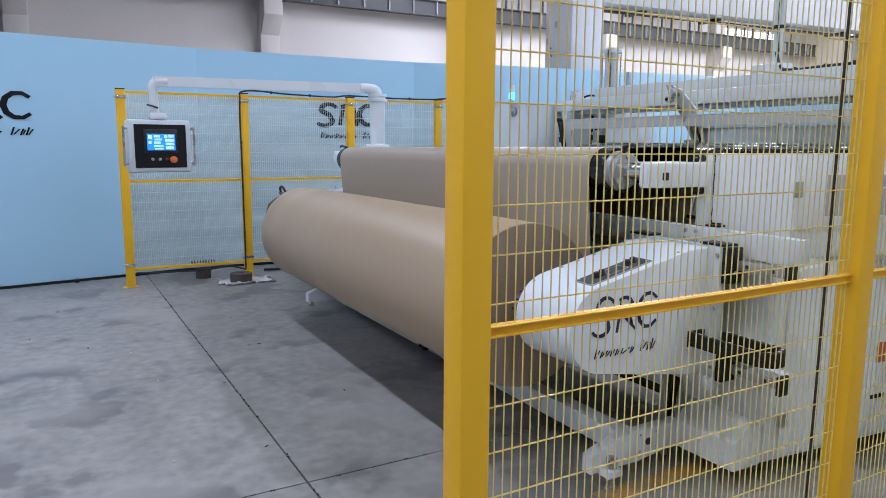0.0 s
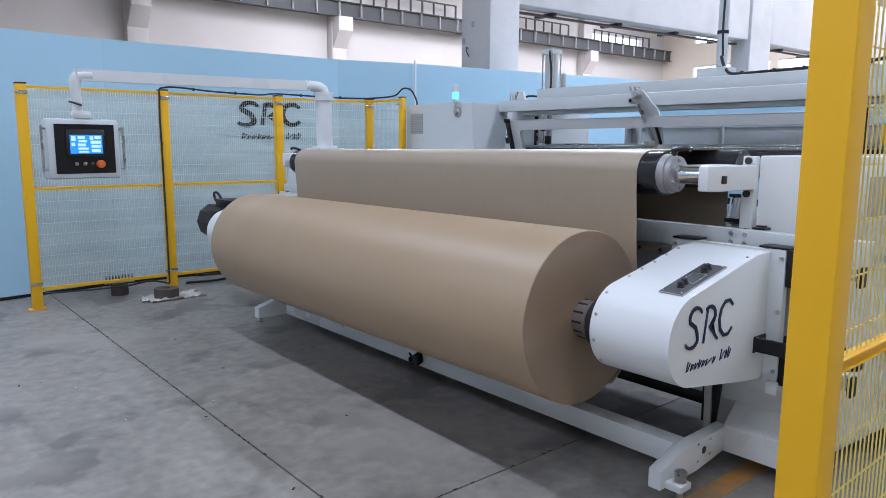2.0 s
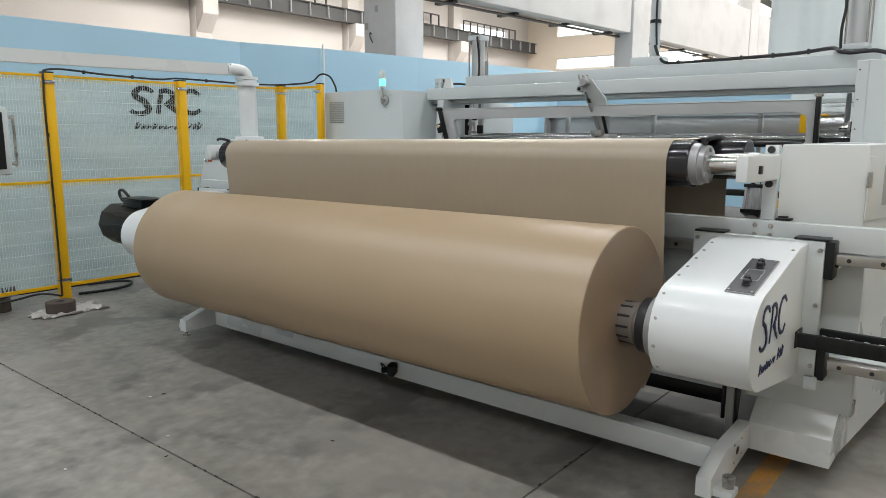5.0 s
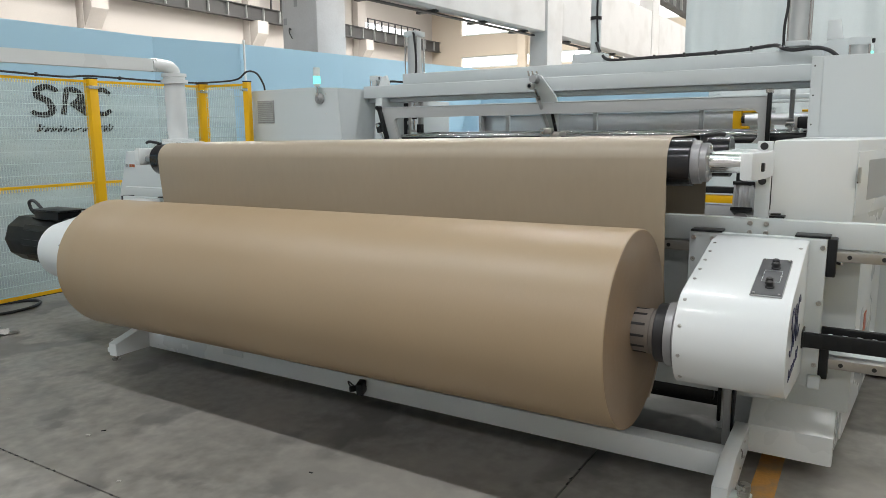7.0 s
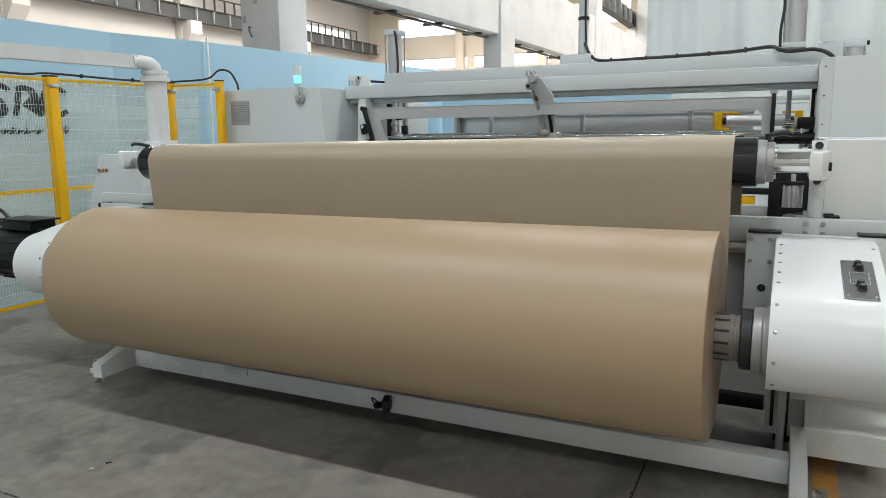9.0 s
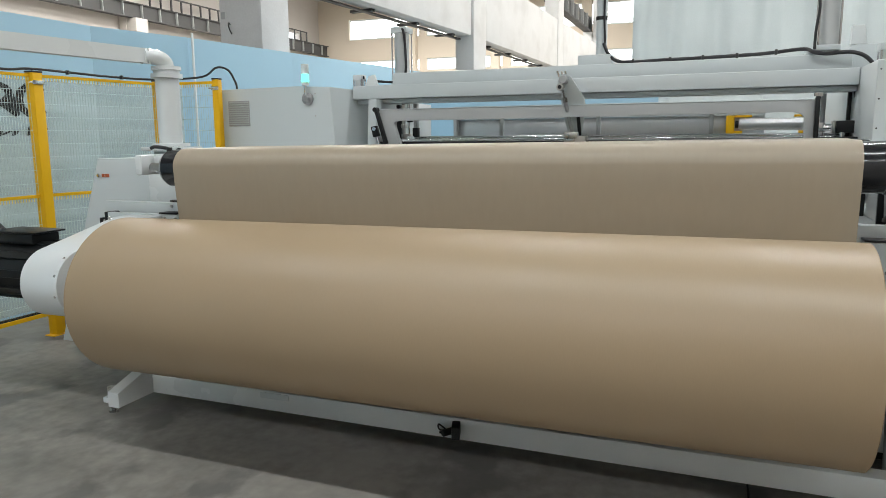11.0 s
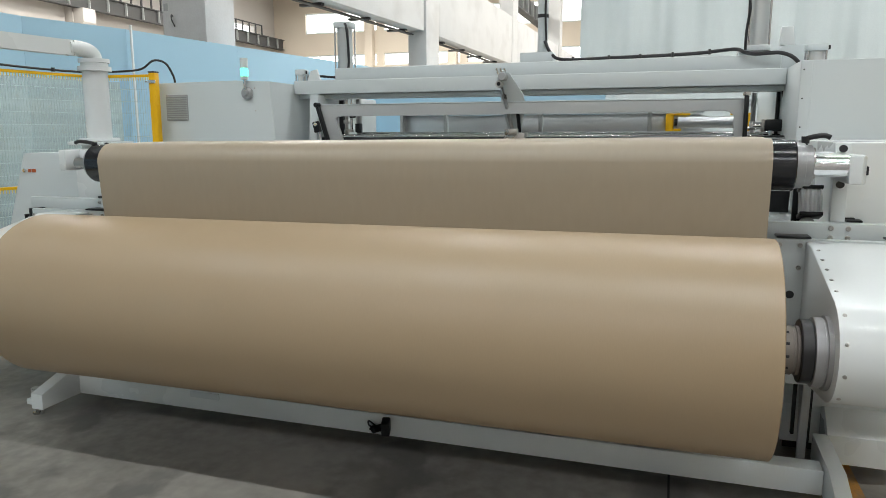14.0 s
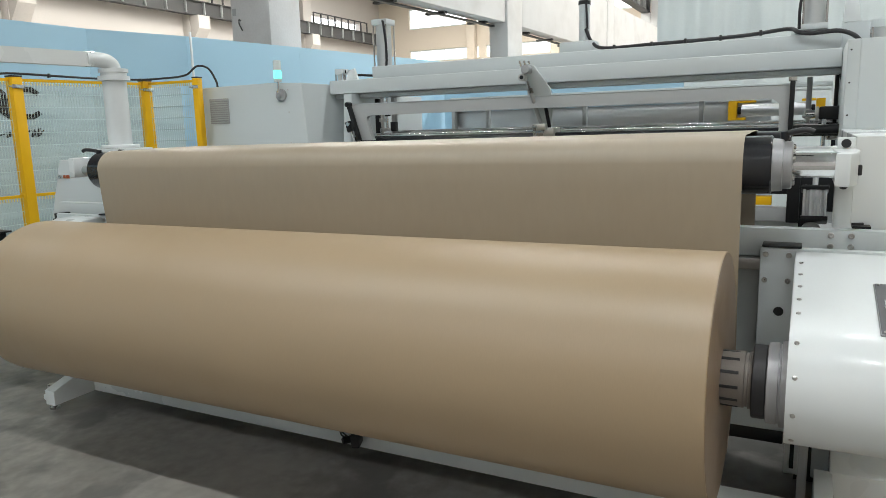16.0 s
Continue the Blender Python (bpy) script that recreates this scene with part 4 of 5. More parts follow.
        for a, b, c, d in ((-0.05, 0.05, 0.028, 0.0295), (-0.05, 0.05, -0.031, -0.0295), (-0.05, -0.0485, -0.03, 0.028), (0.0485, 0.05, -0.03, 0.028)):
            part("line_mark", box(B(), a, b, c, d, 0.0062, 0.0068, 0, 1, slope), LIGHTGREY, cp)
        for u, v in ((-0.15, -0.040), (-0.15, 0.040), (0.15, -0.040), (0.15, 0.040), (0.0, 0.03), (0.0, -0.03)):
            part("screw", rod(B(), slope @ Vector((u, v, 0.006)), slope @ Vector((u, v, 0.008)), 0.004, seg=8), STEEL, cp)
    else:
        mo = part("motor", lathe(B(), (2.19, 6.565, 0.782), (0, 1, 0), [(0, 0.12), (0.06, 0.13), (0.062, 0.162), (0.10, 0.167), (0.68, 0.171), (0.72, 0.171), (0.86, 0.167), (0.90, 0.14)], 10), BLACKPAINT, e, "black drive motor", 20)
        box_ = part("terminal_box", box(B(), 2.09, 2.27, 6.84, 7.13, 0.94, 1.0, 0.012), BLACKPAINT, mo)
        part("box_lid", box(B(), 2.08, 2.28, 6.80, 7.15, 1.0005, 1.012, 0.005), BLACKPAINT, box_)
        part("motor_lead", tube(B(), smooth_path([(2.15, 7.12, 1.00), (2.14, 7.20, 1.06), (2.13, 7.25, 1.05), (2.14, 7.24, 0.99), (2.15, 7.17, 0.955)], 5), 0.012, 8), BLACK, mo)
        for k in range(10):
            a = 2 * math.pi * k / 10
            m = Matrix.Translation((2.19, 6.95, 0.782)) @ Matrix.Rotation(a, 4, "Y")
            part("cooling_fin", box(B(), 0.163, 0.176, -0.22, 0.25, -0.02, 0.02, 0.002, 1, m), BLACKPAINT, mo)
    return e


carriage(False)
carriage(True)

# the mark on the operator-side cover
sign((1.878, 2.2612, 0.642), 0, 0.36, 0.38, "dark blue lettered company mark on the white cover, drawn as strokes", NAVY, "cover_sign", 0.62)


# energy chain beside the carriage
chain = thing("energy_chain", (2.5, 2.05, 0.62), "black plastic energy chain looping beside the rails", "cable chain")
link = finish("link", box(box(B(), -0.029, 0.029, -0.014, 0.014, -0.03, 0.03, 0.005, 2), -0.008, 0.008, -0.008, 0.008, 0.0305, 0.032), BLACKPAINT)
dot = finish("link_pin", box(B(), -0.008, 0.008, -0.004, 0.004, 0.0322, 0.0335), LIGHTGREY)
run = [(2.44, 2.26 - 0.05 * k, 90) for k in range(7)]
run += [(2.505 + 0.065 * math.cos(radians(a)), 1.95 + 0.065 * math.sin(radians(a)), a + 90) for a in (195, 232, 270, 308, 345)]
run += [(2.57, 1.97 + 0.05 * k, 90) for k in range(5)]
for x, y, a in run:
    ob = part("link", link, None, chain)
    ob.matrix_basis = pose(x, y, 0.685, 0, 0, a)
    at(part("link_pin", dot, None, ob), 0, 0, 0)
part("end_bracket", box(B(), 2.42, 2.521, 2.255, 2.29, 0.65, 0.72, 0.004), BLACKPAINT, chain)


# ---- side stands ----
def stand(mirror):
    def Y(y):
        return 8.79 - y if mirror else y

    def bx(x0, x1, y0, y1, z0, z1, bev=0.0, seg=2):
        return box(B(), x0, x1, min(Y(y0), Y(y1)), max(Y(y0), Y(y1)), z0, z1, bev, seg)

    e = thing("side_stand", (3.0, Y(2.4), 0), "white sheet-metal side stand of the unwinder with a hinged door" if not mirror else "white sheet-metal drive-side stand of the unwinder with warning labels", "machine stand", "unwinder stands")
    slope = 0.085
    part("plinth", prism(B(), [(2.60, 0.095), (2.60, 0.222), (2.615, 0.236), (2.776, 0.375), (2.776, 0.095)], "y", min(Y(2.122), Y(2.46)), max(Y(2.122), Y(2.46)), 0.005), WHITE, e)
    low = [(2.78, Y(2.12)), (4.265, Y(2.12 - slope * 1.485)), (4.265, Y(2.62)), (2.78, Y(2.62))]
    if mirror:
        low = [(2.80, Y(2.15)), (4.4, Y(2.15)), (4.4, Y(2.9)), (2.80, Y(2.9))]
    part("lower_body", prism(B(), low, "z", 0.10, 1.02, 0.005), WHITE, e)
    up = [(2.746, Y(2.443)), (2.886, Y(2.127)), (3.7, Y(1.924)), (4.265, Y(1.924)), (4.265, Y(2.443))]
    if mirror:
        part("upper_body", prism(B(), [(6.66, 0.1), (6.66, 1.40), (7.15, 1.395), (7.62, 0.1)], "x", 2.872, 4.4, 0.006), LIGHTGREY, e)
        part("step_box", box(B(), 2.80, 2.871, 6.40, 6.66, 1.03, 1.40, 0.006), WHITE, e)
    else:
        part("upper_body", prism(B(), up, "z", 1.021, 1.474, 0.005), WHITE, e)
    # black block added in the shadow gap under the stand; the feet are unseen
    part("skirt", prism(B(), [(2.95, Y(2.4)), (4.4, Y(2.4)), (4.4, Y(2.58)), (2.95, Y(2.58))], "z", 0.0, 0.098), BLACKPAINT, e, "black filler block in the shadow gap under the stand")
    # crosswise beam and rails that the carriage slides on
    part("cross_beam", bx(2.645, 2.703, 1.92, 3.7, 1.03, 1.14, 0.004), LIGHTGREY, e)
    part("back_panel", bx(2.706, 2.752, 2.08, 3.7, 0.31, 1.028, 0.003), LIGHTGREY, e)
    part("bottom_strip", bx(2.71, 2.75, 2.63, 3.7, 0.262, 0.309, 0.003), BLACKPAINT, e, "black strip along the panel foot")
    part("gap_strip", bx(2.700, 2.76, 2.38, 2.44, 1.1405, 1.149), BLACKPAINT, e)
    for zc in (1.01, 0.555):
        rl = part("rail", bx(2.59, 2.644, 1.945, 3.7, zc - 0.024, zc + 0.018, 0.004), RAILSTEEL, e, "ground steel linear rail")
        part("rail_carrier", bx(2.644, 2.7055, 1.95, 3.7, zc - 0.03, zc - 0.002 if zc > 0.8 else zc + 0.025, 0.003), LIGHTGREY, e)
        for k in range(11):
            part("rail_hole", rod(B(), (2.5885, Y(2.0 + k * 0.12), zc - 0.003), (2.592, Y(2.0 + k * 0.12), zc - 0.003), 0.009, seg=12), BLACK, rl)
        part("end_stop", bx(2.585, 2.65, 1.925, 1.945, zc - 0.05, zc + 0.03, 0.003), BLACKPAINT, rl)
    bolts(e, [(2.644, Y(a), b) for a in (2.508, 2.443) for b in (1.12, 1.08)], (-1, 0, 0), 0.011, 0.006)
    # bearing block and bracket of the guide roller
    part("bracket_plate", bx(2.705, 2.744, 2.446, 2.505, 1.141, 1.472, 0.003), WHITE, e)
    blk = [(2.352, Y(2.518)), (2.352, Y(2.475)), (2.40, Y(2.452)), (2.55, Y(2.440)), (2.704, Y(2.436)), (2.704, Y(2.518))]
    part("bearing_block", prism(B(), blk, "z", 1.322, 1.432, 0.008, 2), WHITE, e)
    for zz in (1.451, 1.30):
        part("black_plug", rod(B(), (2.694, Y(2.477), zz), (2.7055, Y(2.477), zz), 0.016, seg=18), BLACK, e)
    part("black_plug", bx(2.42, 2.45, 2.438, 2.452, 1.355, 1.39, 0.004), BLACK, e)
    part("bearing_arm", bx(2.447, 2.70, 2.519, 2.64, 1.375, 1.432, 0.005), WHITE, e)
    part("inner_plate", bx(2.93, 2.955, 2.575, 2.62, 1.0205, 1.33, 0.004), BLACKPAINT, e)
    part("bearing_block", bx(2.96, 3.08, 2.446, 2.52, 1.33, 1.43, 0.012), WHITE, e)
    # short pneumatic cylinder under the block
    p0, p1 = Vector((2.812, Y(2.566), 1.163)), Vector((2.842, Y(2.566), 1.262))
    cyl = part("air_cylinder", fluted(B(), p0, p1, 0.041), BRIGHT, e, "short fluted bright pneumatic cylinder")
    tilt = Matrix.Translation(p0) @ Matrix.Rotation(math.atan2(0.03, 0.099), 4, "Y")
    L = (p1 - p0).length
    part("cylinder_cap", box(B(), -0.047, 0.047, -0.047, 0.047, -0.018, -0.0005, 0.003, 2, tilt), BLACKPAINT, cyl)
    part("cylinder_cap", box(B(), -0.047, 0.047, -0.047, 0.047, L + 0.0005, L + 0.016, 0.003, 2, tilt), BLACKPAINT, cyl)
    part("clevis", prism(B(), [(Y(2.573) + 0.036 * math.cos(radians(a)), 1.110 + 0.036 * math.sin(radians(a))) for a in range(0, 360, 15)], "x", 2.805, 2.825, 0.003), COLLAR, cyl)
    part("rod_eye", rod(B(), tilt @ Vector((0, 0, L + 0.016)), tilt @ Vector((0, 0, L + 0.06)), 0.01, seg=14), BRIGHT, cyl)
    for a in (0, 90, 180, 270):
        o = Vector((0.052 * math.cos(radians(a + 45)), 0.052 * math.sin(radians(a + 45)), 0))
        part("tie_rod", rod(B(), tilt @ o, tilt @ (o + Vector((0, 0, L))), 0.005, seg=8), BRIGHT, cyl)
    if not mirror:
        # door seam, hinges and recessed window on the outer face
        fy = lambda x: 2.125 - slope * (x - 2.60) - 0.0005
        ang = math.degrees(math.atan2(-slope, 1))
        door = part("door", box(B(), 0.0, 1.38, -0.012, -0.0006, 0.0, 0.86, 0.003, 1, pose(2.87, fy(2.87) + 0.012, 0.12, 0, 0, ang)), WHITE, e)
        up_m = pose(2.888, 2.127, 0, 0, 0, -14)
        part("seam_slot", box(B(), 2.742, 2.775, 2.40, 2.441, 1.1405, 1.156, 0.002), BLACK, e)
        door2 = part("door", box(B(), 0.0, 0.83, -0.008, -0.0006, 1.145, 1.425, 0.003, 2, up_m), WHITE, e)
        part("recess", box(B(), 0.15, 0.75, -0.0095, -0.0082, 1.205, 1.385, 0.001, 1, up_m), RECESS, door2, "grey recessed window in the door")
        part("hinge", box(B(), -0.03, 0.03, -0.024, -0.014, 0.26, 0.33, 0.004, 2, pose(2.87, fy(2.87) + 0.012, 0, 0, 0, ang)), STEEL, door, "bare metal hinge")
        part("hinge", box(B(), -0.022, 0.022, -0.015, -0.0085, 1.288, 1.358, 0.003, 2, up_m), STEEL, door2, "bare metal hinge")
        part("warning_label", box(B(), 0.62, 0.72, -0.0145, -0.0125, 0.48, 0.58, 0.0005, 1, pose(2.87, fy(2.87) + 0.012, 0, 0, 0, ang)), LABELRED, door, "orange warning label")
        part("word_bar", box(B(), 0.60, 0.70, -0.0145, -0.0125, 0.30, 0.32, 0.0005, 1, pose(2.87, fy(2.87) + 0.012, 0, 0, 0, ang)), INK, door)
    else:
        part("lock", rod(B(), (2.856, 7.145, 1.283), (2.8715, 7.145, 1.283), 0.013, seg=18, bev=0.004), CHROME, e)
        part("warning_label", box(B(), 2.868, 2.8715, 7.098, 7.12, 1.272, 1.294), LABELRED, e, "orange warning label")
        part("warning_label", box(B(), 2.868, 2.8715, 7.058, 7.09, 1.272, 1.294), LABELRED, e, "orange warning label")
        part("pole_seat", box(B(), 2.76, 3.03, 6.41, 6.67, 1.448, 1.47, 0.006), WHITE, e)
        part("pole_foot", box(B(), 2.82, 2.98, 6.46, 6.62, 1.402, 1.447, 0.004), LIGHTGREY, e)
    return e


stand(False)
stand(True)
# slim black strut and steel leg under the carriage
leg = thing("support_leg", (2.6, 2.54, 0.1), "grey tapered steel leg with a black plate under the carriage", "machine leg")
part("leg", prism(B(), [(2.622, 0.0), (2.645, 0.0), (2.645, 0.16), (2.70, 0.44), (2.70, 0.53), (2.60, 0.53), (2.60, 0.46)], "y", 2.537, 2.57, 0.003), MIDGREY, leg)
part("plate", prism(B(), [(2.626, 0.16), (2.648, 0.16), (2.705, 0.44), (2.705, 0.53), (2.608, 0.53)], "y", 2.525, 2.5365, 0.002), BLACKPAINT, leg)
part("strip", box(B(), 2.64, 2.66, 2.585, 2.60, 0.19, 0.53, 0.003), BLACKPAINT, leg)

# ---- the main machine behind ----
# drive-side cabinet with vent and beacon
cabn = thing("machine_cabinet", (5.2, 6.9, 0), "pale grey sheet-metal machine cabinet with a vent grille", "cabinet", "machine cabinets")
part("body", prism(B(), [(6.13, 0.02), (6.28, 1.93), (6.6, 1.945), (7.365, 1.938), (7.365, 0.02)], "x", 4.45, 6.0, 0.006), LIGHTGREY, cabn)
vent = part("vent", box(B(), 4.4445, 4.4495, 7.07, 7.29, 1.625, 1.84, 0.002, 1), MIDGREY, cabn, "slatted vent grille")
for k in range(11):
    part("slat", box(B(), 4.436, 4.446, 7.078, 7.282, 1.634 + k * 0.0185, 1.644 + k * 0.0185, 0.002, 1), DULL, vent)
bolts(cabn, [(4.449, 6.42, z) for z in (1.88, 1.70, 1.45)], (-1, 0, 0), 0.006, 0.004)
be = thing("signal_beacon", (4.43, 6.48, 1.83), "signal beacon lit green on a bracket on the cabinet", "beacon")
part("mount", lathe(B(), (4.449, 6.485, 1.84), (-1, 0, 0), [(0, 0.05), (0.02, 0.05), (0.03, 0.03), (0.05, 0.02)], 20), COLLAR, be)
part("stem", rod(B(), (4.41, 6.485, 1.84), (4.41, 6.485, 1.945), 0.011, seg=12), CHROME, be)
part("socket", rod(B(), (4.41, 6.485, 1.945), (4.41, 6.485, 1.972), 0.03, seg=20, bev=0.003), LIGHTGREY, be)
part("green_lens", rod(B(), (4.41, 6.485, 1.973), (4.41, 6.485, 2.035), 0.031, seg=20), GREENLAMP, be, "glowing green lens")
part("clear_lens", rod(B(), (4.41, 6.485, 2.036), (4.41, 6.485, 2.115), 0.031, seg=20, bev=0.003), CLEAR, be)

# operator-side tall cabinet
CABZ = 1.957  # top of the tall cabinet
cabr = thing("machine_cabinet", (5.2, 1.5, 0), "tall pale grey sheet-metal machine cabinet", "cabinet", "machine cabinets")
part("body", box(B(), 4.275, 6.6, 0.2, 2.435, 0.02, CABZ, 0.006), LIGHTGREY, cabr)
part("side_strip", box(B(), 4.268, 4.2745, 2.37, 2.433, 0.1, CABZ - 0.004, 0.002, 1), LIGHTGREY, cabr)
bolts(cabr, [(4.268, 2.415, z) for z in (1.90, 1.725, 1.55)], (-1, 0, 0), 0.005, 0.003, BLACK)

def small_beacon(x, y, z):
    e = thing("signal_beacon", (x, y, z), "second signal beacon lit green behind the tall cabinet", "beacon")
    part("stem", rod(B(), (x, y, CABZ), (x, y, z), 0.02, seg=18), COLLAR, e)
    part("green_lens", rod(B(), (x, y, z + 0.001), (x, y, z + 0.062), 0.04, seg=20), GREENLAMP, e, "glowing green lens")
    part("clear_lens", rod(B(), (x, y, z + 0.063), (x, y, z + 0.12), 0.04, seg=20, bev=0.003), CLEAR, e)


small_beacon(5.77, 2.17, 2.04)

# frame between the cabinets
fr = thing("converting_machine", (5.2, 4.4, 0), "grey painted machine frame with two cross beams between the cabinets", "machine frame")
part("front_beam", box(B(), 4.82, 5.02, 2.437, 6.27, 1.845, 1.957, 0.008), LIGHTGREY, fr)
part("front_beam_lip", box(B(), 4.90, 5.06, 2.437, 6.27, 1.808, 1.843, 0.004), LIGHTGREY, fr)
part("rear_beam", box(B(), 5.16, 5.36, 2.437, 6.05, 1.958, 2.085, 0.008), LIGHTGREY, fr)
part("top_plate", prism(B(), [(5.364, 1.96), (5.364, 2.07), (5.75, 2.105), (5.75, 1.96)], "y", 2.437, 4.45, 0.004), LIGHTGREY, fr)
part("side_cheek", prism(B(), [(4.62, 0.1), (4.78, 1.84), (6.0, 1.84), (6.0, 0.1)], "y", 6.02, 6.10, 0.004), LIGHTGREY, fr)
part("dark_post", box(B(), 5.07, 5.11, 2.438, 2.462, 1.30, 1.957, 0.004), BLACKPAINT, fr, "black upright beside the cabinet")
for y in (5.216, 4.314, 3.366):
    part("upright", box(B(), 5.77, 5.81, y - 0.019, y + 0.019, 0.0, 1.80, 0.004), DULL, fr)
part("back_beam", box(B(), 6.6, 6.75, 2.36, 6.0, 1.80, 1.84, 0.004), LIGHTGREY, fr)

# tilting bar with end arms, seen over the web
tb = thing("spreader", (4.69, 4.33, 1.5), "grey flat spreader bar with slanted end arms", "machine bar")
# lit top and shaded front of the bar are put into two greys
part("bar", prism(B(), [(5.955, 1.745), (5.862, 1.455), (5.748, 1.455), (5.805, 1.61), (5.808, 1.632), (5.795, 1.65), (5.77, 1.656), (2.84, 1.668), (2.805, 1.664), (2.768, 1.637), (2.762, 1.47), (2.80, 1.43), (2.69, 1.43), (2.69, 1.745)], "x", 4.66, 4.70, 0.003), DULL, tb)
part("top_lip", box(B(), 4.655, 4.71, 2.72, 5.95, 1.7455, 1.751, 0.001, 1), LIGHTGREY, tb, "top edge in a paler grey, as lit from above")
part("end_edge", box(B(), 4.615, 4.659, 2.685, 2.713, 1.43, 1.765, 0.004), BLACKPAINT, tb)
part("end_edge", box(B(), 4.615, 4.659, -0.013, 0.013, 0, 0.30, 0.004, 2, Matrix.Translation((0, 5.868, 1.455)) @ Matrix.Rotation(radians(-17), 4, "X")), BLACKPAINT, tb)
part("edge_knob", rod(B(), (4.60, 5.955, 1.745), (4.66, 5.955, 1.745), 0.02, seg=18, bev=0.003), BLACKPAINT, tb)
for x in (4.612, 4.65):
    part("edge_clip", box(B(), x, x + 0.008, 2.676, 2.722, 1.766, 1.79, 0.002, 1), STEEL, tb)
part("strut_fork", box(B(), 4.68, 4.73, -0.026, 0.026, 0, 0.09, 0.008, 2, Matrix.Translation((0, 5.99, 1.525)) @ Matrix.Rotation(radians(-14), 4, "X")), BLACKPAINT, tb, "black rod-end fork")
part("fork_pin", rod(B(), (4.668, 6.0, 1.59), (4.679, 6.0, 1.59), 0.016, seg=18), CHROME, tb)
part("strut_rod", rod(B(), (4.705, 5.985, 1.53), (4.705, 5.965, 1.44), 0.012, seg=18), CHROME, tb)

lv = thing("pressure_lever", (4.62, 4.33, 1.48), "grey lever plate with a slim gas strut over the web", "machine lever")
def leaning(bm, k=0.6, z0=1.925):
    for v in bm.verts:
        v.co.x += (z0 - v.co.z) * k
    return bm


part("plate", leaning(prism(B(), [(4.43, 1.92), (4.41, 1.82), (4.42, 1.72), (4.375, 1.47), (4.30, 1.47), (4.24, 1.74), (4.245, 1.80), (4.33, 1.95), (4.39, 1.975)], "x", 4.56, 4.59, 0.005)), LIGHTGREY, lv)
part("pivot", rod(B(), (4.49, 4.375, 1.925), (4.62, 4.375, 1.925), 0.03, seg=20, bev=0.004), MIDGREY, lv)
for k in range(3):
    part("pin_end", rod(B(), (4.50 + k * 0.03, 4.405 - k * 0.022, 1.945), (4.49 + k * 0.03, 4.415 - k * 0.022, 1.985), 0.008, seg=18), CHROME, lv)
part("knuckle", rod(B(), (4.47, 4.392, 1.87), (4.53, 4.392, 1.87), 0.026, seg=18, bev=0.003), STEEL, lv)
part("knuckle_bore", rod(B(), (4.466, 4.392, 1.87), (4.4695, 4.392, 1.87), 0.014, seg=18), BLACKPAINT, lv)
part("strut_rod", leaning(rod(B(), (4.535, 4.39, 1.85), (4.535, 4.382, 1.77), 0.012, seg=18)), CHROME, lv)
part("strut_nut", leaning(rod(B(), (4.535, 4.383, 1.80), (4.535, 4.380, 1.765), 0.019, seg=6)), STEEL, lv)
part("strut_tube", leaning(rod(B(), (4.535, 4.381, 1.765), (4.535, 4.345, 1.50), 0.015, seg=18)), MIDGREY, lv)
part("strut_slot", leaning(box(B(), 4.548, 4.56, 4.285, 4.312, 1.52, 1.74, 0.005)), BLACKPAINT, lv)
part("foot_clamp", box(B(), 4.70, 4.76, 4.30, 4.40, 1.50, 1.55, 0.008), STEEL, lv)
part("foot_block", box(B(), 4.74, 4.90, 4.25, 4.41, 1.455, 1.52, 0.006), STEEL, lv)
bolts(lv, [(4.725, 4.405, 1.73), (4.725, 4.26, 1.73)], (-1, 0, 0), 0.008, 0.004, BLACK)

# rollers and rods between the cheeks
for x, z, r, m_ in ((4.95, 1.495, 0.012, CHROME), (5.12, 1.48, 0.03, BLACK), (5.3, 1.515, 0.012, CHROME), (4.80, 1.455, 0.03, GLOSSBLACK)):
    solo("cross_rod", rod(B(), (x, 2.41, z), (x, 6.01, z), r, seg=20), m_, "bright steel cross rod" if m_ == CHROME else "black rubber cross roller", "roller", "cross rods")

part("cross_bar", box(B(), 4.26, 4.34, 2.77, 3.02, 1.045, 1.095, 0.004), YELLOW, fr, "yellow painted cross bar")
part("cross_bar", box(B(), 4.26, 4.34, 2.42, 6.0, 1.11, 1.15, 0.004), BLACKPAINT, fr, "black cross bar")
part("cross_bar", box(B(), 4.26, 4.34, 2.42, 6.0, 0.95, 1.03, 0.004), MIDGREY, fr)
part("dark_plate", box(B(), 4.22, 4.25, 2.45, 2.69, 0.95, 1.36, 0.004), BLACKPAINT, fr, "dark inner side plate")
part("front_panel", box(B(), 4.345, 4.37, 2.42, 6.0, 0.10, 0.949, 0.004), LIGHTGREY, fr)
part("gusset", prism(B(), [(6.16, 1.958), (6.30, 1.958), (6.26, 2.06), (6.2, 2.075)], "x", 5.1, 5.13, 0.003), WHITE, fr)
part("sensor_rail", box(B(), 5.86, 5.90, 6.29, 6.33, 1.935, 2.31, 0.004), MIDGREY, fr)
part("foot_plate", box(B(), 5.3, 5.62, 5.8, 6.2, 1.965, 1.999, 0.004), LIGHTGREY, fr)

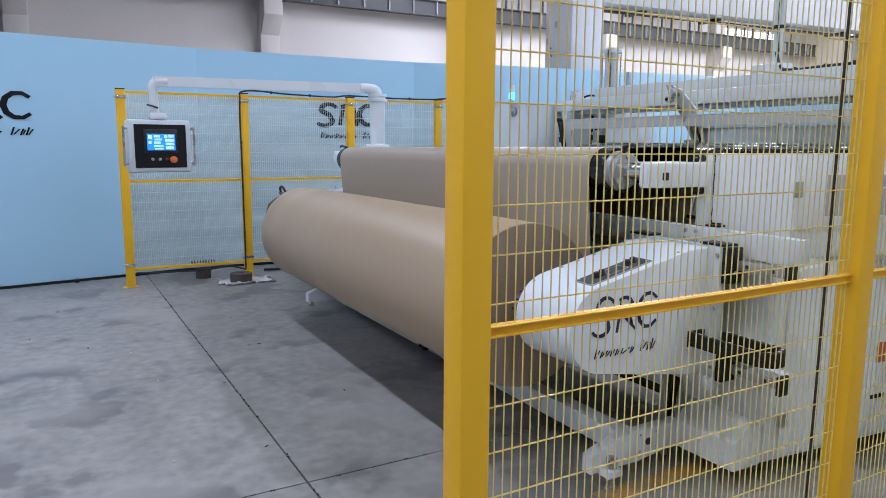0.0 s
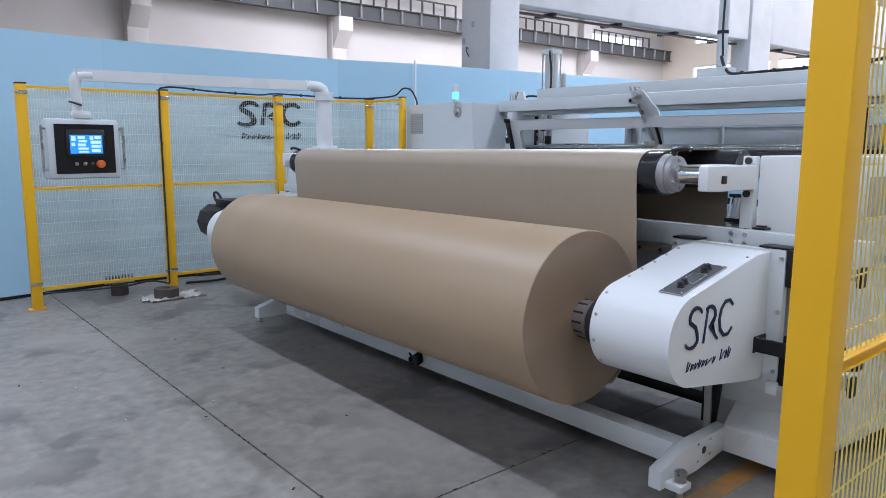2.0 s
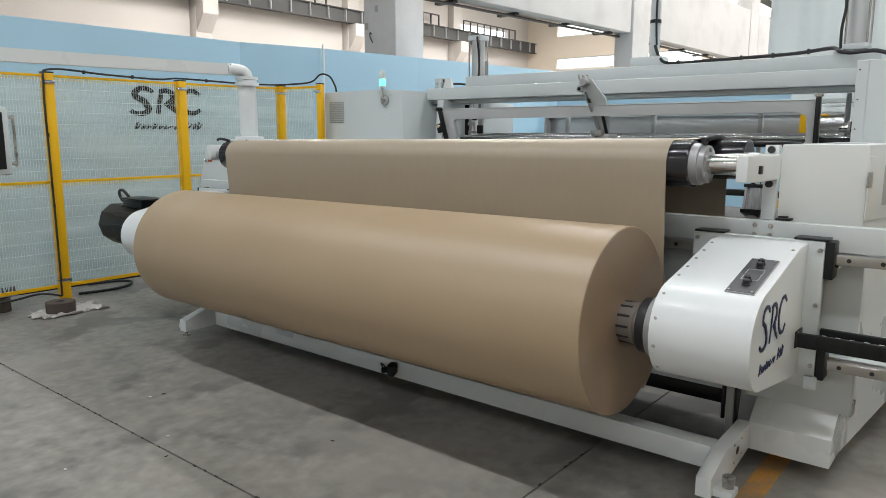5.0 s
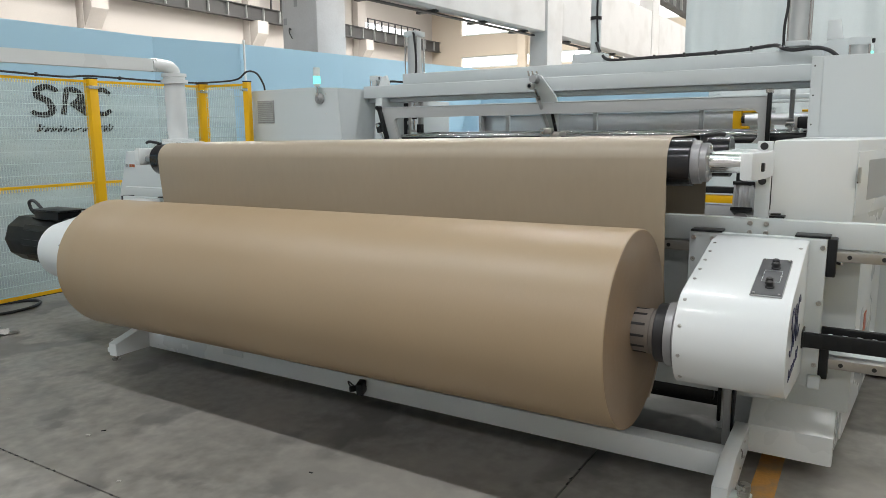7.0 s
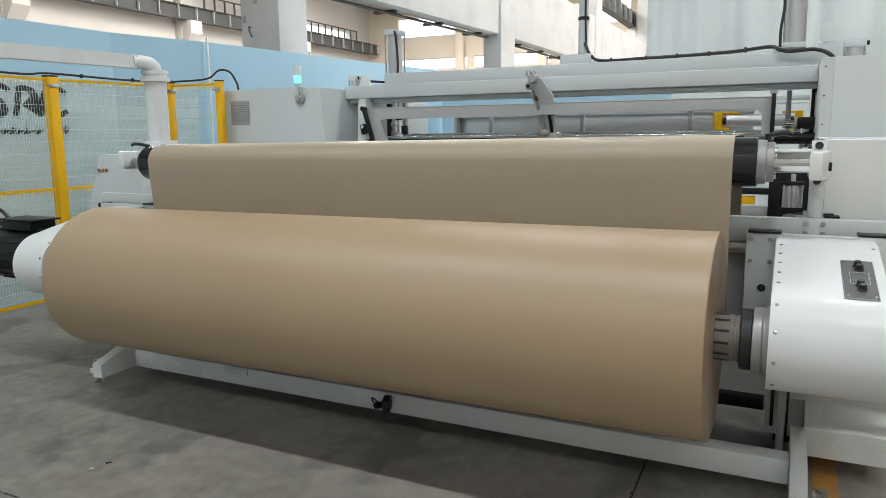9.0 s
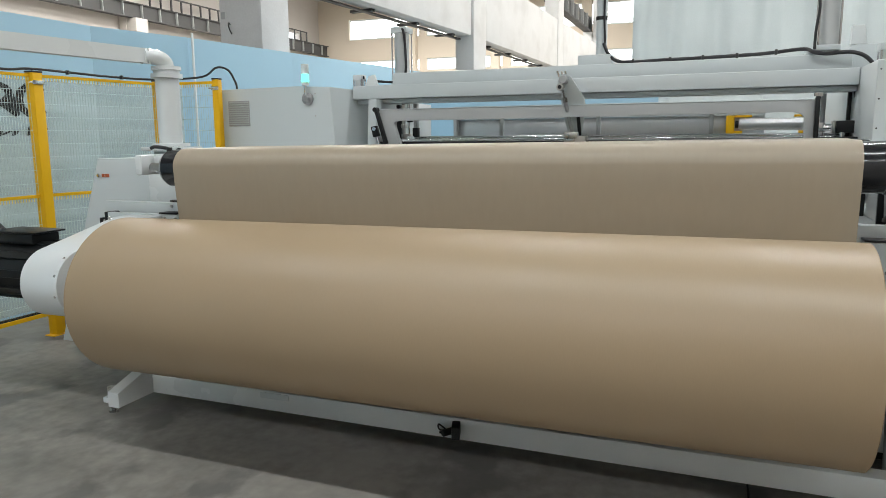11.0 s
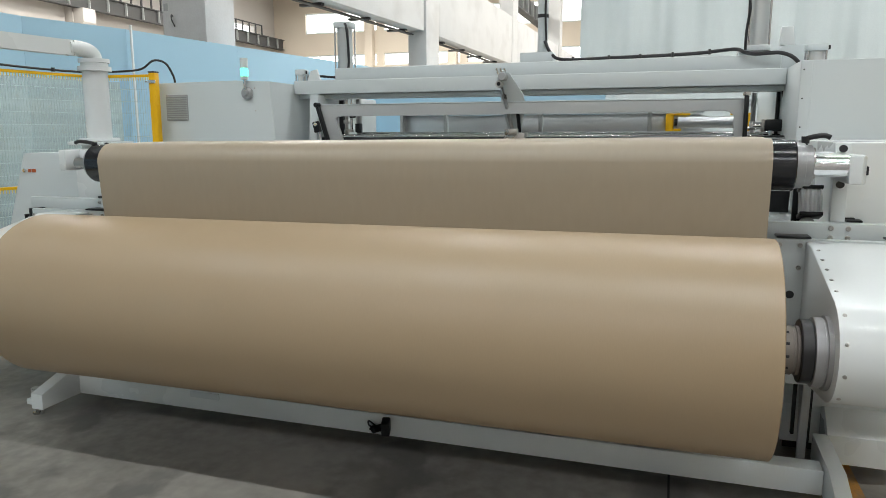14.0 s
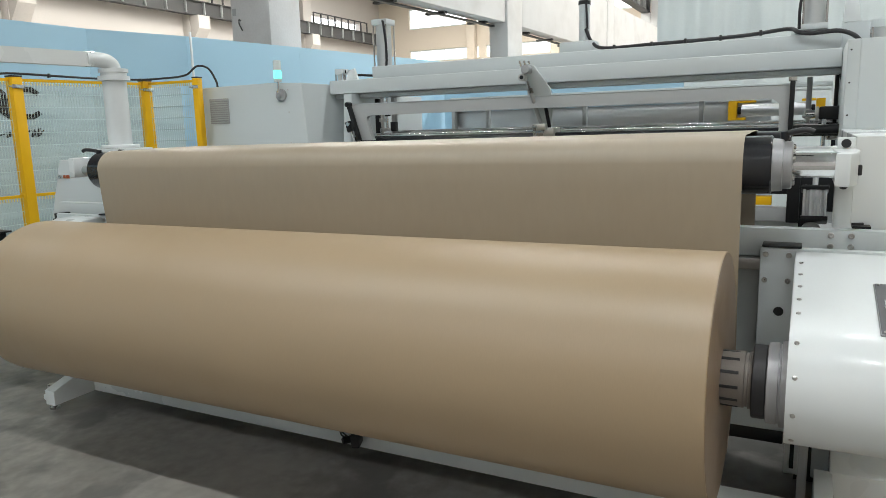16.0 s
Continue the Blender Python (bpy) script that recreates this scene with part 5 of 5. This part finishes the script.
# long pale trough with posts further in
tr = thing("web_trough", (6.8, 4.5, 1.5), "dull aluminium web trough across the machine", "trough")
part("face", box(B(), 6.78, 6.84, 2.9, 6.0, 1.50, 1.70, 0.004), ALU, tr)
part("end_cap", box(B(), 6.70, 6.85, 6.001, 6.04, 1.48, 1.71, 0.004), MIDGREY, tr)
part("lip", box(B(), 6.70, 6.84, 2.9, 6.0, 1.703, 1.725, 0.003), LIGHTGREY, tr)
part("rear_bar", box(B(), 6.9, 7.0, 2.44, 6.01, 1.775, 1.80, 0.004), LIGHTGREY, fr)
yr = thing("yellow_roller", (6.64, 2.87, 1.5), "bright roller held in a yellow bracket", "roller")
part("bracket", box(box(B(), 6.60, 6.70, 3.17, 3.245, 1.53, 1.70, 0.008), 6.58, 6.70, 3.10, 3.169, 1.53, 1.555, 0.006), YELLOW, yr)
part("bearing", rod(B(), (6.60, 3.135, 1.615), (6.60, 3.165, 1.615), 0.034, seg=20, bev=0.004), BLACKPAINT, yr)
part("bracket", box(box(B(), 6.60, 6.70, 2.48, 2.55, 1.53, 1.70, 0.008), 6.58, 6.70, 2.551, 2.62, 1.53, 1.555, 0.006), YELLOW, yr)
part("bearing", rod(B(), (6.60, 2.555, 1.615), (6.60, 2.585, 1.615), 0.034, seg=20, bev=0.004), BLACKPAINT, yr)
for y0, y1 in ((2.551, 2.66), (3.02, 3.169)):
    part("bracket_bar", box(B(), 6.62, 6.70, y0, y1, 1.68, 1.70, 0.004), YELLOW, yr)
part("drum", lathe(B(), (6.60, 2.57, 1.615), (0, 1, 0), [(0, 0.02), (0.02, 0.02), (0.02, 0.055), (0.56, 0.055), (0.56, 0.02), (0.59, 0.02)], 28), ALU, yr)


def air_cylinder(x, y, z0, z1, r, label, tail=0.0):
    e = thing("pneumatic_cylinder", (x, y, z0), label, "cylinder", "pneumatic cylinders")
    part("barrel", rod(B(), (x, y, z0 + 0.04), (x, y, z1 - 0.05), r, seg=28), BARREL, e)
    part("top_cap", box(B(), x - r * 1.15, x + r * 1.15, y - r * 1.15, y + r * 1.15, z1 - 0.05, z1, 0.006), LIGHTGREY, e)
    part("bottom_cap", box(B(), x - r * 1.15, x + r * 1.15, y - r * 1.15, y + r * 1.15, z0, z0 + 0.04, 0.006), LIGHTGREY, e)
    for a, b in ((1, 1), (1, -1), (-1, 1), (-1, -1)):
        part("tie_rod", rod(B(), (x + a * r * 0.98, y + b * r * 0.98, z0 + 0.03), (x + a * r * 0.98, y + b * r * 0.98, z1 - 0.04), 0.008, seg=8), CHROME, e)
    if tail is None:
        return e
    if z1 - z0 < 0.3:
        part("fitting", box(B(), x - r * 0.5, x - r * 0.3, y - r * 1.5, y - r * 1.16, z1 - 0.04, z1 - 0.01, 0.004), BLACKPAINT, e)
        return e
    part("air_line", tube(B(), smooth_path([(x - r, y - r * 0.5, z1 - 0.02), (x - r * 1.6, y - r, z1 - 0.06), (x - r * 1.3, y - r * 1.1, z1 - 0.25), (x - r * 1.4, y - r, z0 + 0.08), (x - r * 1.3, y + r * 0.5, z0 + 0.02), (x - r * 1.4, y + r * 2 + tail * 0.5, z0 + 0.03), (x - r * 1.6, y + r * 2 + tail, z0 + 0.004)], 5), 0.011, 6), BLACK, e)
    return e


air_cylinder(5.38, 6.05, 2.0, 2.505, 0.068, "tall pneumatic cylinder standing on the machine frame", 0.18)
air_cylinder(5.20, 6.40, 1.93, 2.085, 0.04, "short pneumatic cylinder on the machine frame")
air_cylinder(5.19, 2.21, CABZ + 0.001, 2.145, 0.06, "short pneumatic cylinder on the tall cabinet")
for y in (2.607,):
    gr = thing("guide_column", (5.140, y, 1.44), "upright guide rod with black slide below the beam", "guide rod", "guide rods")
    part("rod", rod(B(), (5.140, y, 1.60), (5.140, y, 1.807), 0.017, seg=18), MIDGREY, gr)
    part("clevis", box(B(), 5.120, 5.160, y - 0.022, y + 0.022, 1.53, 1.60, 0.006), STEEL, gr)
    part("pin", rod(B(), (5.120, y - 0.034, 1.55), (5.120, y + 0.034, 1.55), 0.012, seg=18), CHROME, gr)
    part("rod_stub", rod(B(), (5.140, y, 1.44), (5.140, y, 1.53), 0.014, seg=18), STEEL, gr)
gu = thing("guide_unit", (5.05, 5.86, 1.44), "upright slide unit with steel rods and a dark slot", "guide rod")
part("slot_plate", box(B(), 5.03, 5.07, 5.915, 5.955, 1.40, 1.80, 0.004), BLACKPAINT, gu, "dark slotted plate")
part("rod", rod(B(), (5.04, 5.888, 1.40), (5.04, 5.888, 1.807), 0.015, seg=18), STEEL, gu)
part("rod", rod(B(), (5.04, 5.842, 1.40), (5.04, 5.842, 1.807), 0.011, seg=18), CHROME, gu)
part("channel", box(B(), 5.04, 5.09, 5.765, 5.798, 1.40, 1.807, 0.004), MIDGREY, gu)
part("collar", box(B(), 5.015, 5.065, 5.868, 5.908, 1.60, 1.632, 0.005), STEEL, gu)
part("collar", box(B(), 5.015, 5.065, 5.825, 5.905, 1.50, 1.55, 0.006), STEEL, gu)
part("knob", rod(B(), (5.01, 5.842, 1.66), (5.01, 5.79, 1.66), 0.013, seg=18, bev=0.003), BLACKPAINT, gu)
part("clevis", rod(B(), (4.98, 5.83, 1.50), (4.98, 5.77, 1.50), 0.026, seg=20, bev=0.004), LIGHTGREY, gu)
part("clamp", box(B(), 5.02, 5.07, 5.75, 5.80, 1.52, 1.60, 0.005), BLACKPAINT, gu)
mt = thing("servo_motor", (4.7, 2.52, 1.5), "small black servo motor with a steel bracket beside the cabinet", "motor")
part("body", box(B(), 4.90, 5.04, 2.42, 2.545, 1.525, 1.61, 0.012), BLACKPAINT, mt)
part("gear_head", rod(B(), (4.75, 2.43, 1.468), (4.75, 2.705, 1.468), 0.03, seg=24, bev=0.004), BLACKPAINT, mt)
part("spindle", rod(B(), (4.85, 2.515, 1.30), (4.85, 2.515, 1.53), 0.014, seg=18), CHROME, mt)
part("clamp_block", box(B(), 4.81, 4.89, 2.44, 2.50, 1.40, 1.50, 0.006), STEEL, mt)
part("lead", tube(B(), smooth_path([(4.97, 2.43, 1.60), (4.96, 2.40, 1.68), (4.98, 2.42, 1.75), (4.97, 2.44, 1.84)], 6), 0.012, 8), BLACK, mt)
part("flange", box(B(), 4.92, 5.02, 2.546, 2.565, 1.52, 1.61, 0.004), STEEL, mt)
part("coupling", rod(B(), (4.97, 2.566, 1.565), (4.97, 2.62, 1.565), 0.025, seg=14), CHROME, mt)

# upright ducts and the cable between them
jb = thing("cable_duct_box", (5.65, 4.33, 2.12), "grey junction box with an upright cable pipe", "junction box", "upright pipes")
part("box", box(B(), 5.56, 5.74, 4.18, 4.47, 2.105, 2.205, 0.01), LIGHTGREY, jb)
part("pipe", rod(B(), (5.67, 4.29, 2.215), (5.67, 4.29, 6.2), 0.045, seg=24), LIGHTGREY, jb)
part("pipe_ring", rod(B(), (5.67, 4.29, 2.5), (5.67, 4.29, 2.53), 0.05, seg=24), BLACK, jb)
part("pipe_lead", tube(B(), smooth_path([(5.62, 4.25, 2.30), (5.61, 4.26, 2.6), (5.62, 4.25, 3.2), (5.62, 4.25, 4.5)], 5), 0.009, 8), BLACK, jb)
dp = air_cylinder(5.22, 2.60, 2.112, 2.62, 0.07, "tall pneumatic cylinder beside the tall cabinet with a black lead", None)
part("seat", box(B(), 5.165, 5.30, 2.46, 2.74, 2.086, 2.111, 0.006), LIGHTGREY, dp)
part("pipe_lead", tube(B(), smooth_path([(5.14, 2.69, 2.12), (5.12, 2.69, 2.25), (5.13, 2.675, 2.4), (5.13, 2.68, 2.5), (5.15, 2.66, 2.6)], 5), 0.010, 8), BLACK, dp)
pts = smooth_path([(5.61, 4.26, 2.30), (5.58, 4.20, 2.19), (5.52, 4.08, 2.13), (5.45, 3.7, 2.125), (5.40, 3.3, 2.125), (5.33, 3.0, 2.127), (5.22, 2.76, 2.135), (5.13, 2.69, 2.10), (5.11, 2.62, 2.085), (5.10, 2.53, 2.088), (5.09, 2.45, 2.085), (5.08, 2.37, 2.05), (5.08, 2.30, 1.972)], 6)
mc = solo("machine_cable", tube(B(), pts, 0.014, 10), BLACK, "black cable harness along the top of the machine", "cable")
for x, y, z in ((5.50, 4.0, 2.128), (5.45, 3.7, 2.125), (5.42, 3.45, 2.125), (5.38, 3.2, 2.125), (5.30, 2.93, 2.13)):
    part("cable_tie", box(B(), x - 0.02, x + 0.02, y - 0.010, y + 0.010, z - 0.02, z + 0.02, 0.005), BLACK, mc)
fp = thing("wedge_bracket", (5.3, 2.35, 2.09), "white wedge bracket on the machine top", "bracket")
part("wedge", prism(B(), [(2.325, 2.168), (2.43, 2.168), (2.425, 2.305), (2.345, 2.305)], "x", 5.372, 5.44, 0.004), WHITE, fp)
part("gusset", prism(B(), [(2.52, 2.086), (2.40, 2.167), (2.20, 2.167), (2.20, CABZ + 0.001), (2.434, CABZ + 0.001), (2.434, 2.086)], "x", 5.37, 5.42, 0.004), LIGHTGREY, fp)

# ---- floor slabs ----
for a, b in zip(slabs_x, slabs_x[1:]):
    for c, d in zip(slabs_y, slabs_y[1:]):
        g = 0.005
        part("slab", box(B(), a + g, b - g, c + g, d - g, -0.012, 0.0), CONCRETE, floor)
